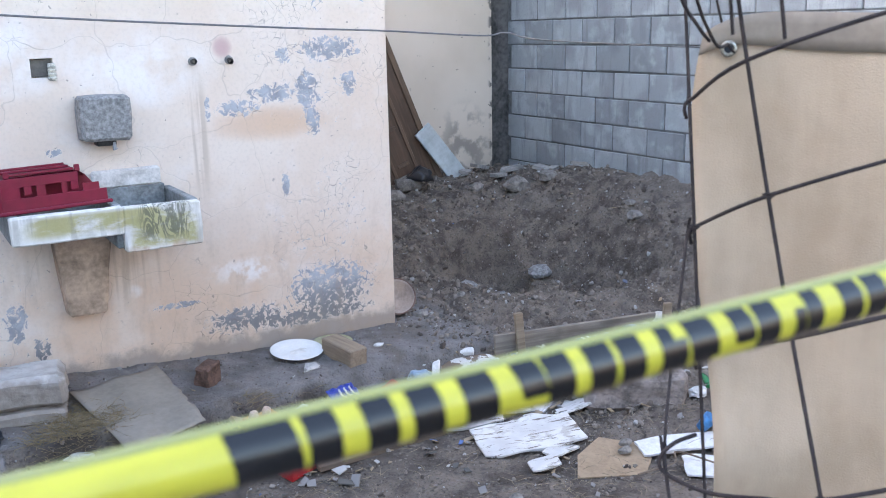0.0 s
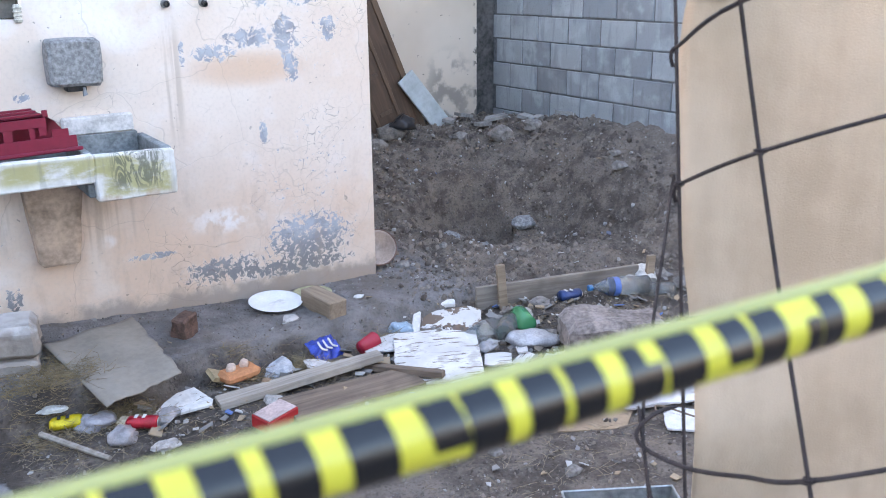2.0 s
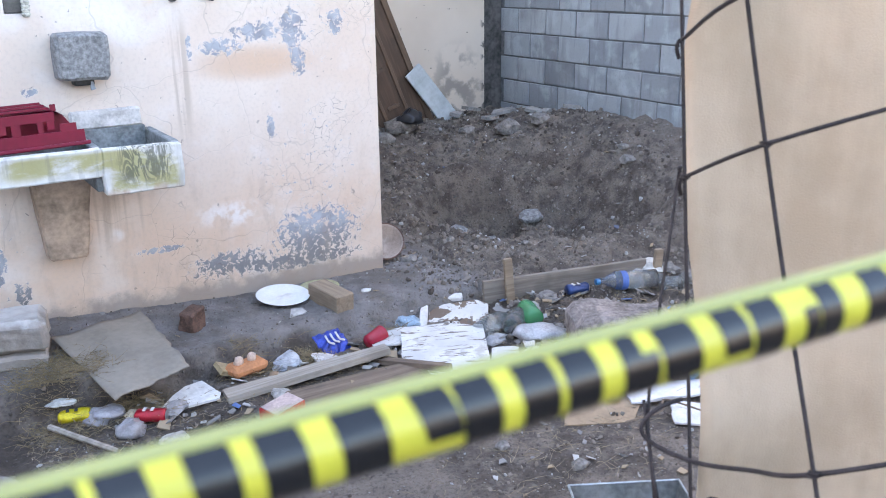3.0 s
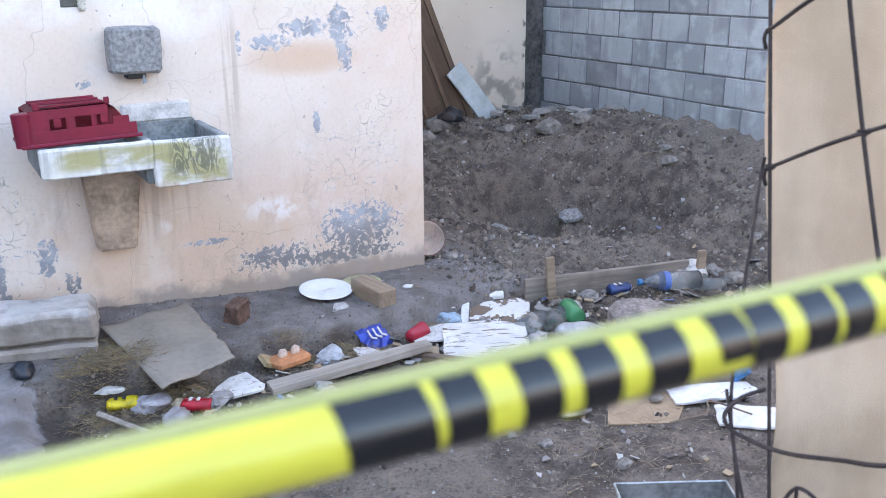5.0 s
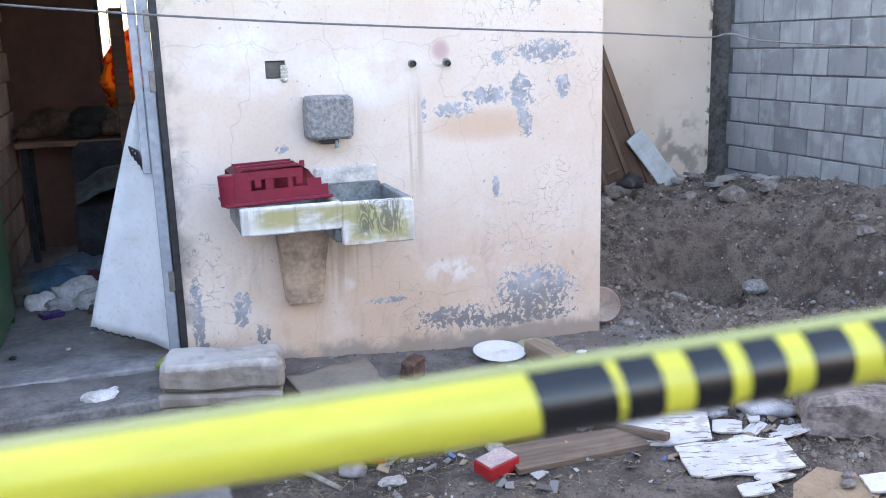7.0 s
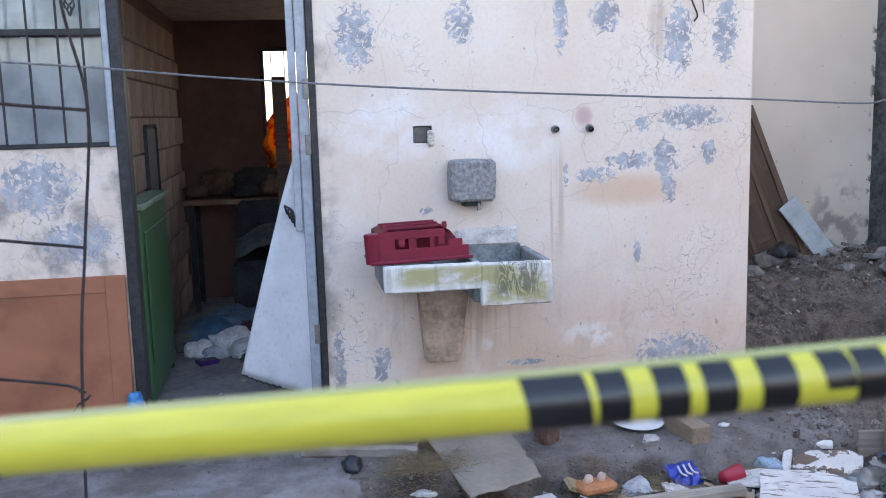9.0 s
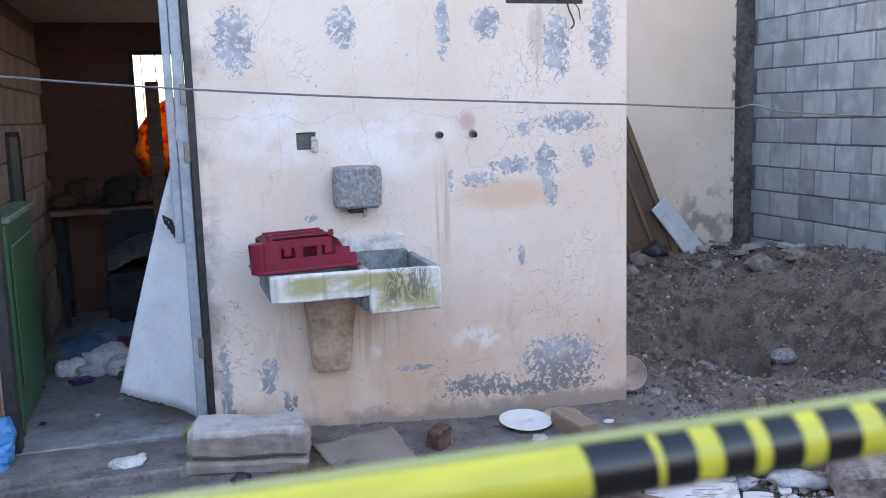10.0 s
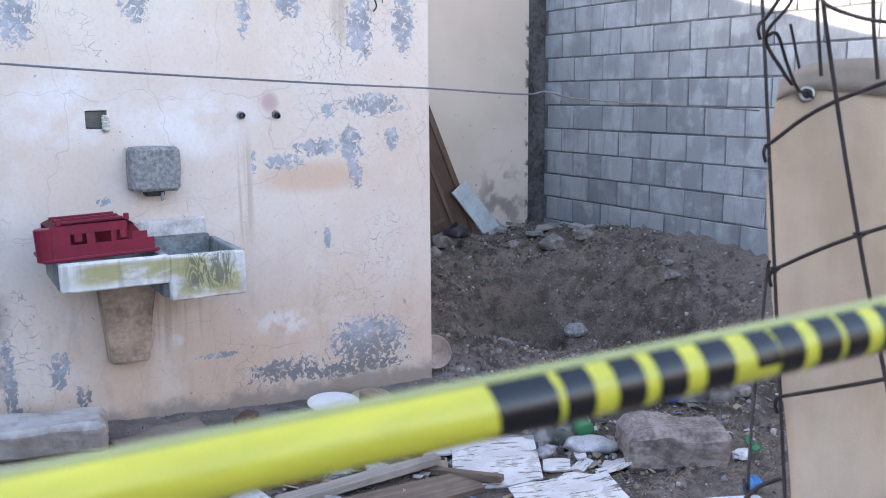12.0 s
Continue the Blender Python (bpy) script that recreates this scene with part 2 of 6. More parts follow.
def chipped(name, paint, under, amount=0.55, scale=9.0, rough=0.6):
    """Paint that has flaked off in places."""
    k = Mat(name, rough)
    n = k.noise(scale, 6, 0.65, dist=0.5)
    col = k.mix(k.ramp(k.noise(4, 4), 0.3, 0.7), tuple(c * 0.82 for c in paint), paint)
    col = k.mix(k.ramp(n, amount, amount + 0.02), col, under)
    col = k.mix(k.math('MULTIPLY', k.ramp(k.noise(50, 4), 0.5, 0.75), 0.18), col, (0.12, 0.1, 0.09))
    return k.done(col, n, 0.35, 0.003)


PLASTER = plaster_material()
CREAM = back_plaster_material()
BLOCK = block_material()
DIRT = dirt_material()
MORTAR = plain("grey mortar", (0.165, 0.175, 0.18), 0.95, vary=0.25, scale=18, bump=0.6)
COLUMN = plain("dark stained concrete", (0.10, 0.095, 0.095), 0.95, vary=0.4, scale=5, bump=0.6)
CONCRETE = plain("raw concrete", (0.30, 0.29, 0.28), 0.92, vary=0.22, scale=9, bump=0.5)
GREY_CONC = plain("grey aggregate concrete", (0.285, 0.285, 0.29), 0.95, vary=0.3, scale=55, bump=0.8)
ROOM = plain("brown painted room wall", (0.15, 0.080, 0.066), 0.85, vary=0.15, scale=2.5)
ROOM_SIDE = plain("bare tan block", (0.30, 0.215, 0.18), 0.9, vary=0.2, scale=3)
CEIL = plain("dingy ceiling paint", (0.42, 0.36, 0.32), 0.9)
FLOOR_TILE = plain("worn grey tile", (0.26, 0.255, 0.265), 0.55, vary=0.25, scale=5, bump=0.2)
IRON = plain("dark painted iron", (0.035, 0.035, 0.04), 0.55, 0.3, vary=0.3, scale=30)
GREYPAINT = plain("grey painted steel", (0.33, 0.36, 0.41), 0.5, 0.1, vary=0.15, scale=6)
WHITE_SHEET = chipped("white enamelled sheet", (0.66, 0.69, 0.74), (0.05, 0.05, 0.05), 0.80, 7)
RUSTY = plain("rusty wire", (0.045, 0.035, 0.036), 0.7, 0.5, vary=0.3, scale=60)
GALV_WIRE = plain("galvanised wire", (0.20, 0.20, 0.215), 0.5, 0.5, vary=0.2, scale=40)


# ---- mesh writers ----
def mesh_of(name, bm, material, smooth=False):
    me = bpy.data.meshes.new(name)
    bm.normal_update()
    bm.to_mesh(me)
    bm.free()
    for m in (material if isinstance(material, (list, tuple)) else [material]):
        me.materials.append(m)
    if smooth:
        for p in me.polygons:
            p.use_smooth = True
    return me


def thing(name, label, category, place=None, group="", kind=""):
    ob = new(name)
    ob.empty_display_size = 0.05
    if place is not None:
        ob.matrix_basis = place
    return tagged(ob, label, category, group, kind)


def part(name, bm, material, parent, label="", smooth=False):
    ob = new(name, mesh_of(name, bm, material, smooth))
    ob.parent = parent
    return tagged(ob, label)


def solo(name, bm, material, label, category, place=None, group="", kind="", smooth=False):
    ob = new(name, mesh_of(name, bm, material, smooth))
    if place is not None:
        ob.matrix_basis = place
    return tagged(ob, label, category, group, kind)


def box(bm, a, b, bevel=0.0, m=None):
    """A box from corner a to corner b, with bevelled edges."""
    got = bmesh.ops.create_cube(bm, size=1)["verts"]
    for v in got:
        v.co = Vector([a[i] + (v.co[i] + .5) * (b[i] - a[i]) for i in range(3)])
    if bevel:
        edges = list({e for v in got for e in v.link_edges})
        out = bmesh.ops.bevel(bm, geom=edges, offset=bevel, segments=1, affect='EDGES', profile=0.6)
        got = list({v for f in out["faces"] for v in f.verts} | {v for v in got if v.is_valid})
    if m is not None:
        bmesh.ops.transform(bm, matrix=m, verts=[v for v in got if v.is_valid])
    return got


def prism(bm, outline, z0, z1, m=None):
    """An upright slab with an x-y outline."""
    lo = [bm.verts.new((x, y, z0)) for x, y in outline]
    hi = [bm.verts.new((x, y, z1)) for x, y in outline]
    n = len(outline)
    bm.faces.new(lo[::-1])
    bm.faces.new(hi)
    for i in range(n):
        bm.faces.new((lo[i], lo[(i + 1) % n], hi[(i + 1) % n], hi[i]))
    if m is not None:
        bmesh.ops.transform(bm, matrix=m, verts=lo + hi)
    return lo + hi


def lathe(bm, profile, seg=20, m=None, squash=1.0):
    """A turned shape from (radius, height) steps."""
    rings = []
    for r, z in profile:
        rings.append([bm.verts.new((r * math.cos(2 * math.pi * i / seg), squash * r * math.sin(2 * math.pi * i / seg), z)) for i in range(seg)])
    for a, b in zip(rings, rings[1:]):
        for i in range(seg):
            bm.faces.new((a[i], a[(i + 1) % seg], b[(i + 1) % seg], b[i]))
    bm.faces.new(rings[0][::-1])
    bm.faces.new(rings[-1])
    vs = [v for r in rings for v in r]
    if m is not None:
        bmesh.ops.transform(bm, matrix=m, verts=vs)
    return vs


def tube(bm, pts, r, seg=6):
    """A round bar along a line of points."""
    pts = [Vector(p) for p in pts]
    rings = []
    for i, p in enumerate(pts):
        d = (pts[min(i + 1, len(pts) - 1)] - pts[max(i - 1, 0)]).normalized()
        s = d.orthogonal().normalized() if not rings else (side - d * side.dot(d)).normalized()
        side = s
        q = d.cross(s)
        rr = r[i] if isinstance(r, (list, tuple)) else r
        rings.append([bm.verts.new(p + rr * (math.cos(2 * math.pi * k / seg) * s + math.sin(2 * math.pi * k / seg) * q)) for k in range(seg)])
    for a, b in zip(rings, rings[1:]):
        for k in range(seg):
            bm.faces.new((a[k], a[(k + 1) % seg], b[(k + 1) % seg], b[k]))
    bm.faces.new(rings[0][::-1])
    bm.faces.new(rings[-1])


def smooth_line(pts, n=8):
    """A Catmull-Rom line through points."""
    P = [Vector(p) for p in pts]
    P = [2 * P[0] - P[1]] + P + [2 * P[-1] - P[-2]]
    out = []
    for i in range(1, len(P) - 2):
        a, b, c, d = P[i - 1:i + 3]
        for k in range(n):
            t = k / n
            out.append(0.5 * ((2 * b) + (c - a) * t + (2 * a - 5 * b + 4 * c - d) * t * t + (3 * b - a - 3 * c + d) * t ** 3))
    return out + [P[-2]]


def rough_up(bm, amount, scale, seed=0.0, verts=None):
    for v in (verts or bm.verts):
        v.co += amount * noise.noise_vector(v.co * scale + Vector((seed, seed * 1.7, -seed)))


def stone_bm(size, seed, flat=0.0, sub=2):
    """An uneven lump of rock or rubble."""
    bm = bmesh.new()
    bmesh.ops.create_icosphere(bm, subdivisions=sub, radius=1)
    for v in bm.verts:
        d = v.co.normalized()
        r = 1 + 0.35 * noise.noise(d * 1.4 + Vector((seed, -seed, seed * .3))) + 0.15 * noise.noise(d * 4 + Vector((seed,) * 3))
        v.co = Vector((d.x * size[0], d.y * size[1], d.z * size[2])) * r
        if flat:
            v.co.z = max(v.co.z, -flat * size[2])
    return bm


def sheet_bm(w, h, thick, nx, ny, shape):
    """A thin bent sheet: shape(u, v) gives the place of a point of it, u and v from 0 to 1."""
    bm = bmesh.new()
    g = [[bm.verts.new(shape(i / nx, j / ny)) for j in range(ny + 1)] for i in range(nx + 1)]
    for i in range(nx):
        for j in range(ny):
            bm.faces.new((g[i][j], g[i + 1][j], g[i + 1][j + 1], g[i][j + 1]))
    bm.normal_update()
    bmesh.ops.solidify(bm, geom=bm.faces[:], thickness=thick)
    return bm


# ---- the ground ----
def step01(a, b, x):
    t = min(1.0, max(0.0, (x - a) / (b - a)))
    return t * t * (3 - 2 * t)


def bump2(x, y, cx, cy, rx, ry):
    return math.exp(-((x - cx) / rx) ** 2 - ((y - cy) / ry) ** 2)


def ground_z(x, y):
    """Height of the yard's dirt: kerb strip by the house, litter hollow, dug pit and its spoil heap."""
    wob = 0.07 * noise.noise(Vector((x * 2.2, y * 2.2, 3.0)))
    lip = step01(-0.62, -0.54, y + wob * 0.8 + 0.14 * max(0.0, -0.4 - x) - 0.1)
    z = -0.155 * (1 - lip) * (1 - 0.35 * step01(0.1, 0.9, x))
    z += 0.085 * step01(-1.95, -2.1, x + wob) * (1 - lip)
    z -= 0.045 * step01(-2.2, -0.6, x) * lip
    z += 0.07 * step01(-0.3, -2.6, x) * step01(-0.35, -0.05, y)
    q = 0.50 * x + 0.86 * y - 0.75
    heap = step01(0.0, 1.9, q) * step01(-0.1, 0.5, x)
    z += 0.36 * heap
    z += 0.50 * bump2(x, y, 2.95, -0.25, 0.80, 1.0) * step01(1.2, 2.0, x)
    z += 0.12 * bump2(x, y, 2.3, 1.0, 0.4, 0.7)
    z += 0.10 * bump2(x, y, 0.5, 1.7, 0.4, 0.6)
    # the pit: a steep near rim and a long far slope
    a, b = 0.87 * (x - 1.40) - 0.5 * (y - 0.42), 0.5 * (x - 1.40) + 0.87 * (y - 0.42)
    e = math.hypot(a / 0.86, b / (0.60 if b < 0 else 0.85)) + 1.5 * wob
    z -= 0.34 * step01(1.0, 0.62 if b < 0 else 0.45, e)
    z -= 0.26 * step01(1.0, 0.62, math.hypot((x - 1.25) / 0.34, (y - 0.92) / 0.30) + 2.5 * wob)
    z += 0.05 * noise.noise(Vector((x * 5.5, y * 5.5, 11.0))) * step01(1.5, 0.8, e)
    n = noise.fractal(Vector((x * 3.1, y * 3.1, 0.5)), 0.9, 2.1, 5)
    soft = 0.25 + 0.75 * step01(0.05, 0.6, x)
    far = step01(6, 4, abs(x)) * step01(8, 5, abs(y))
    z += 0.042 * n * soft * far
    z += 0.034 * noise.noise(Vector((x * 14, y * 14, 7.0))) * soft * far
    z += 0.016 * noise.noise(Vector((x * 33, y * 33, 2.0))) * soft * far
    return z


def ground_lines(lo, hi, step, reach):
    mid = list(np.arange(lo, hi + step / 2, step))
    out, d = [], step
    while (out[-1] if out else hi) < reach:
        d *= 1.35
        out.append((out[-1] if out else hi) + d)
    low, d = [], step
    while (low[-1] if low else lo) > -reach:
        d *= 1.35
        low.append((low[-1] if low else lo) - d)
    return low[::-1] + mid + out


gx, gy = ground_lines(-2.6, 2.7, 0.026, 400), ground_lines(-2.7, 2.6, 0.026, 400)
verts = [(x, y, ground_z(x, y)) for y in gy for x in gx]
nx = len(gx)
faces = [(j * nx + i, j * nx + i + 1, (j + 1) * nx + i + 1, (j + 1) * nx + i) for j in range(len(gy) - 1) for i in range(nx - 1)]
me = bpy.data.meshes.new("ground")
me.from_pydata(verts, [], faces)
me.materials.append(DIRT)
for p in me.polygons:
    p.use_smooth = True
tagged(new("ground", me), "dry brown dirt yard with a dug pit and worn concrete", "ground", kind="structure")

# ---- the house: front wall with door and window openings, side wall, unseen sloping roof ----
bm = bmesh.new()
W = 0.16
HF = 2.62
EAST = 0.026
box(bm, (-2.085, 0, -0.3), (-1.648, W, HF))
box(bm, (-1.559, 0, -0.3), (-0.62, W, HF))
box(bm, (-1.648, 0, -0.3), (-1.559, W, 1.336))
box(bm, (-1.648, 0, 1.415), (-1.559, W, HF))
box(bm, (-1.648, 0.07, 1.336), (-1.559, W, 1.415))
box(bm, (-0.215, 0, -0.3), (EAST, W, HF))
box(bm, (-0.62, 0, -0.3), (-0.215, W, 1.99))
box(bm, (-0.62, 0, 2.42), (-0.215, W, HF))
box(bm, (-2.93, 0, 2.25), (-2.085, W, HF))
box(bm, (-7.0, 0, -0.3), (-2.93, W, 1.365))
box(bm, (-7.0, 0, 2.25), (-2.93, W, HF))
box(bm, (-7.0, 0, 1.365), (-4.4, W, 2.25))
bmesh.ops.bevel(bm, geom=[e for e in bm.edges if abs(e.verts[0].co.x - EAST) < 1e-4 and abs(e.verts[1].co.x - EAST) < 1e-4 and abs(e.verts[0].co.y) < 1e-4 and abs(e.verts[1].co.y) < 1e-4],
                offset=0.006, segments=2, affect='EDGES')
solo("wall_south", bm, PLASTER, "flaking pale pink plaster house wall with grey patches", "wall", kind="structure")
bm = bmesh.new()
box(bm, (EAST - W, W, -0.3), (EAST, 2.45, 2.62))
solo("wall_east", bm, CREAM, "cream plaster side wall of the house", "wall", kind="structure")
bm = bmesh.new()
box(bm, (0, 2.45, -0.3), (2.38, 2.61, 3.6))
solo("wall_rear", bm, CREAM, "cream plaster wall with a dirty chipped foot", "wall", kind="structure")
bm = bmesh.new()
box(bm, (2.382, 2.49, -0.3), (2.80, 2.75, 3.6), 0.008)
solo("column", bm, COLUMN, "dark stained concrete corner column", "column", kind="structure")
# unseen roof slab, rising to the back so its edge shadows the block wall
bm = bmesh.new()
vs = [(-7.0, -0.0, HF), (EAST, -0.0, HF), (EAST, 5.2, HF + 0.28 * 5.2), (-7.0, 5.2, HF + 0.28 * 5.2)]
lo = [bm.verts.new(v) for v in vs]
hi = [bm.verts.new((x, y, z + 0.1)) for x, y, z in vs]
bm.faces.new(lo[::-1]), bm.faces.new(hi)
for i in range(4):
    bm.faces.new((lo[i], lo[(i + 1) % 4], hi[(i + 1) % 4], hi[i]))
solo("roof", bm, CONCRETE, "unseen sloping concrete roof slab set to shade the block wall", "roof", kind="structure")
# unseen wall added to keep the low sun off the yard, and the yard's rear boundary
bm = bmesh.new()
box(bm, (-7.2, -12, -0.3), (-7.0, 5.4, 4.6))
solo("wall_sun_block", bm, CREAM, "unseen plain plaster wall added to block the sun", "wall", kind="structure")
bm = bmesh.new()
box(bm, (-7.0, -12.2, -0.3), (2.78, -12, 2.4))
solo("wall_street", bm, CREAM, "plain plaster wall across the street", "wall", kind="structure")

# ---- the block wall on the plot's edge ----
BX, JOINT = 2.58, 0.012
block_wall = thing("wall_block", "bare grey concrete block boundary wall with mortar joints", "wall", kind="structure")
bm = bmesh.new()
box(bm, (BX + 0.008, -12, -0.4), (BX + 0.15, 2.488, 3.42))
part("mortar", bm, MORTAR, block_wall)


def block_mesh(length, height, seed):
    bm = bmesh.new()
    box(bm, (0, -length / 2, -height / 2), (0.12, length / 2, height / 2), 0.004)
    rough_up(bm, 0.0012, 9.0, seed)
    return mesh_of("block", bm, BLOCK)


def smeared_block_mesh(seed):
    """An old block of the upper courses, half hidden under rough tan mortar."""
    bm = bmesh.new()
    box(bm, (0, -0.183, -0.096), (0.12, 0.183, 0.096), 0.008)
    bmesh.ops.subdivide_edges(bm, edges=[e for e in bm.edges if e.calc_length() > 0.05], cuts=3, use_grid_fill=True)
    rough_up(bm, 0.004, 9.0, seed)
    rough_up(bm, 0.005, 31.0, seed + 4)
    return mesh_of("block", bm, OLD_BLOCK)


k = Mat("tan mortar smeared block", 0.95)
kc = k.mix(k.ramp(k.noise(5, 5), 0.35, 0.65), (0.24, 0.19, 0.16), (0.40, 0.34, 0.29))
kc = k.mix(k.math('MULTIPLY', k.ramp(k.noise(11, 6, 0.7), 0.52, 0.60), 0.7), kc, (0.46, 0.43, 0.40))
OLD_BLOCK = k.done(kc, k.noise(70, 5, 0.7), 0.7, 0.006)


whole = [block_mesh(0.373 - JOINT, 0.2012 - JOINT, s) for s in range(5)]
smeared = [smeared_block_mesh(s * 3.1) for s in range(5)]
half = block_mesh(0.24, 0.2012 - JOINT, 9)
PITCH = 0.373
for row in range(17):
    z = 0.252 + 0.2012 * (row - 1)
    y = 2.237 if row % 2 else 2.442
    old = z > 2.3
    if row % 2:
        ob = new("block", half)
        ob.parent, ob.location = block_wall, (BX, 2.363, z)
    while y > -4.6:
        ob = new("block", (smeared if old else whole)[random.randrange(5)])
        ob.parent = block_wall
        ob.location = (BX + random.uniform(-0.004, 0.003), y - PITCH / 2, z + random.uniform(-0.002, 0.002))
        ob.rotation_euler = (random.uniform(-0.006, 0.006), 0, random.uniform(-0.006, 0.006))
        y -= PITCH


# ---- the room behind the door ----
bm = bmesh.new()
box(bm, (-7.0, W, -0.25), (-W, 3.0, 0.085))
box(bm, (-2.93, -0.02, -0.25), (-2.085, W, 0.085), 0.006)
solo("floor", bm, FLOOR_TILE, "worn grey tiled floor with dust", "floor", kind="structure")
bm = bmesh.new()
box(bm, (-7.0, W, 2.2), (-W, 3.0, 2.3))
solo("ceiling", bm, CEIL, "dingy painted ceiling of the room", "ceiling", kind="structure")
bm = bmesh.new()
for a, b in (((-7.0, 3.0, -0.2), (-2.41, 3.15, 2.6)), ((-1.7, 3.0, -0.2), (-W, 3.15, 2.6)), ((-2.41, 3.0, -0.2), (-1.7, 3.15, 1.2)), ((-2.41, 3.0, 2.0), (-1.7, 3.15, 2.6))):
    box(bm, a, b)
solo("wall_north", bm, ROOM, "dark brown painted room wall with a bright window", "wall", kind="structure")
side_wall = thing("wall_room", "bare tan block wall inside the room", "wall", kind="structure")
bm = bmesh.new()
box(bm, (-3.18, W, 0.085), (-3.03, 3.0, 2.2))
part("masonry", bm, ROOM, side_wall)
bm = bmesh.new()
box(bm, (0, 0, 0), (0.03, 0.385, 0.19), 0.004)
rb = mesh_of("block", bm, ROOM_SIDE)
for r in range(10):
    for c in range(7):
        y = W + 0.02 + 0.4 * c + (0.2 if r % 2 else 0)
        if y < 2.6:
            ob = new("block", rb)
            ob.parent, ob.location = side_wall, (-3.042 + random.uniform(0, 0.004), y, 0.095 + 0.2 * r)
bm = bmesh.new()
box(bm, (-3.02, 1.1, 1.0), (-3.0, 1.5, 1.45), 0.03)
solo("wall_panel", bm, IRON, "dark switch panel on the room wall", "panel")
# window at the back of the room: steel frame with bars
rear_window = thing("window_2", "steel window with bars at the back of the room", "window", kind="structure")
bm = bmesh.new()
for a, b in (((-2.41, 3.02, 1.2), (-2.38, 3.06, 2.0)), ((-1.73, 3.02, 1.2), (-1.7, 3.06, 2.0)), ((-2.38, 3.02, 1.2), (-1.73, 3.06, 1.23)), ((-2.38, 3.02, 1.97), (-1.73, 3.06, 2.0))):
    box(bm, a, b, 0.004)
part("window_frame", bm, IRON, rear_window)
for x in (-2.33, -2.23, -2.05, -1.95):
    bm = bmesh.new()
    box(bm, (x, 3.035, 1.23), (x + 0.008, 3.045, 1.97))
    part("bar", bm, IRON, rear_window)
k = Mat("red patterned cloth", 0.9)
kc = k.mix(k.ramp(k.noise(14, 4), 0.42, 0.58), (0.55, 0.02, 0.01), (0.85, 0.32, 0.05))
RED = k.done(kc)
thin = k.t.nodes.new("ShaderNodeBsdfTranslucent")
k.put(thin.inputs[0], kc)
both = k.t.nodes.new("ShaderNodeMixShader")
both.inputs[0].default_value = 0.6
k.t.links.new(k.bsdf.outputs[0], both.inputs[1])
k.t.links.new(thin.outputs[0], both.inputs[2])
k.t.links.new(both.outputs[0], k.t.nodes["Material Output"].inputs[0])
bm = sheet_bm(1, 1, 0.004, 10, 14, lambda u, v: Vector((-2.40 + 0.30 * u + 0.02 * math.sin(v * 9), 2.96 + 0.02 * math.sin(u * 14), 1.08 + 0.58 * v - 0.25 * (1 - u) ** 2 * v)))
solo("curtain", bm, RED, "red and orange cloth hung at the bright window", "curtain", smooth=True)
bm = bmesh.new()
box(bm, (-2.30, 1.6, 0.09), (-2.22, 1.64, 1.72), 0.005)
solo("post", bm, wood_material("dark brown board", (0.07, 0.04, 0.03), (0.12, 0.07, 0.05)), "dark wooden post standing in the room", "post")

# green cabinet just inside the door
GREEN = chipped("green paint", (0.028, 0.115, 0.045), (0.02, 0.055, 0.025), 0.78, 12, 0.5)
cabinet = thing("cabinet", "green painted wooden cabinet beside the open door", "cabinet")
bm = bmesh.new()
box(bm, (-2.998, 0.20, 0.12), (-2.915, 1.04, 1.06), 0.008)
part("body", bm, GREEN, cabinet)
bm = bmesh.new()
box(bm, (-2.998, 0.18, 1.06), (-2.89, 1.06, 1.09), 0.006)
part("top", bm, plain("worn green top", (0.16, 0.24, 0.17), 0.6), cabinet, "dusty pale green top")
bm = bmesh.new()
box(bm, (-2.913, 0.26, 0.3), (-2.904, 0.98, 0.95), 0.004)
part("door", bm, GREEN, cabinet)
for y in (0.21, 0.99):
    bm = bmesh.new()
    box(bm, (-2.96, y, 0.085), (-2.92, y + 0.04, 0.12))
    part("foot", bm, GREEN, cabinet)

# sofa with a cover, table with bundles, and the heap of clothes on the floor
DARK = plain("dark cloth", (0.035, 0.04, 0.05), 0.95, vary=0.3, scale=9)
sofa = thing("sofa", "dark sofa under a crumpled grey cover", "sofa")
bm = bmesh.new()
box(bm, (-2.62, 1.75, 0.085), (-1.3, 2.35, 0.55), 0.03)
part("base", bm, DARK, sofa)
bm = bmesh.new()
box(bm, (-2.62, 2.20, 0.55), (-1.3, 2.36, 0.90), 0.05)
part("backrest", bm, DARK, sofa)
bm = sheet_bm(1, 1, 0.01, 16, 16, lambda u, v: Vector((-2.60 + 0.8 * u, 1.72 + 0.6 * v, 0.58 + 0.30 * math.sin(math.pi * min(1, v * .7 + .2)) * (0.6 + 0.4 * u) + 0.06 * noise.noise(Vector((u * 5, v * 5, 2))) - 0.1 * (1 - u) ** 3)))
part("cover", bm, plain("grey green blanket", (0.085, 0.10, 0.105), 0.95, vary=0.3, scale=7), sofa, "crumpled grey green blanket", True)
table = thing("table", "small wooden table piled with dark sacks", "table")
bm = bmesh.new()
box(bm, (-2.98, 2.45, 0.86), (-2.2, 2.92, 0.90), 0.006)
part("tabletop", bm, wood_material("brown board", (0.16, 0.09, 0.06), (0.26, 0.16, 0.11)), table)
for x in (-2.95, -2.27):
    for y in (2.48, 2.86):
        bm = bmesh.new()
        box(bm, (x, y, 0.085), (x + 0.04, y + 0.04, 0.86))
        part("leg", bm, DARK, table)
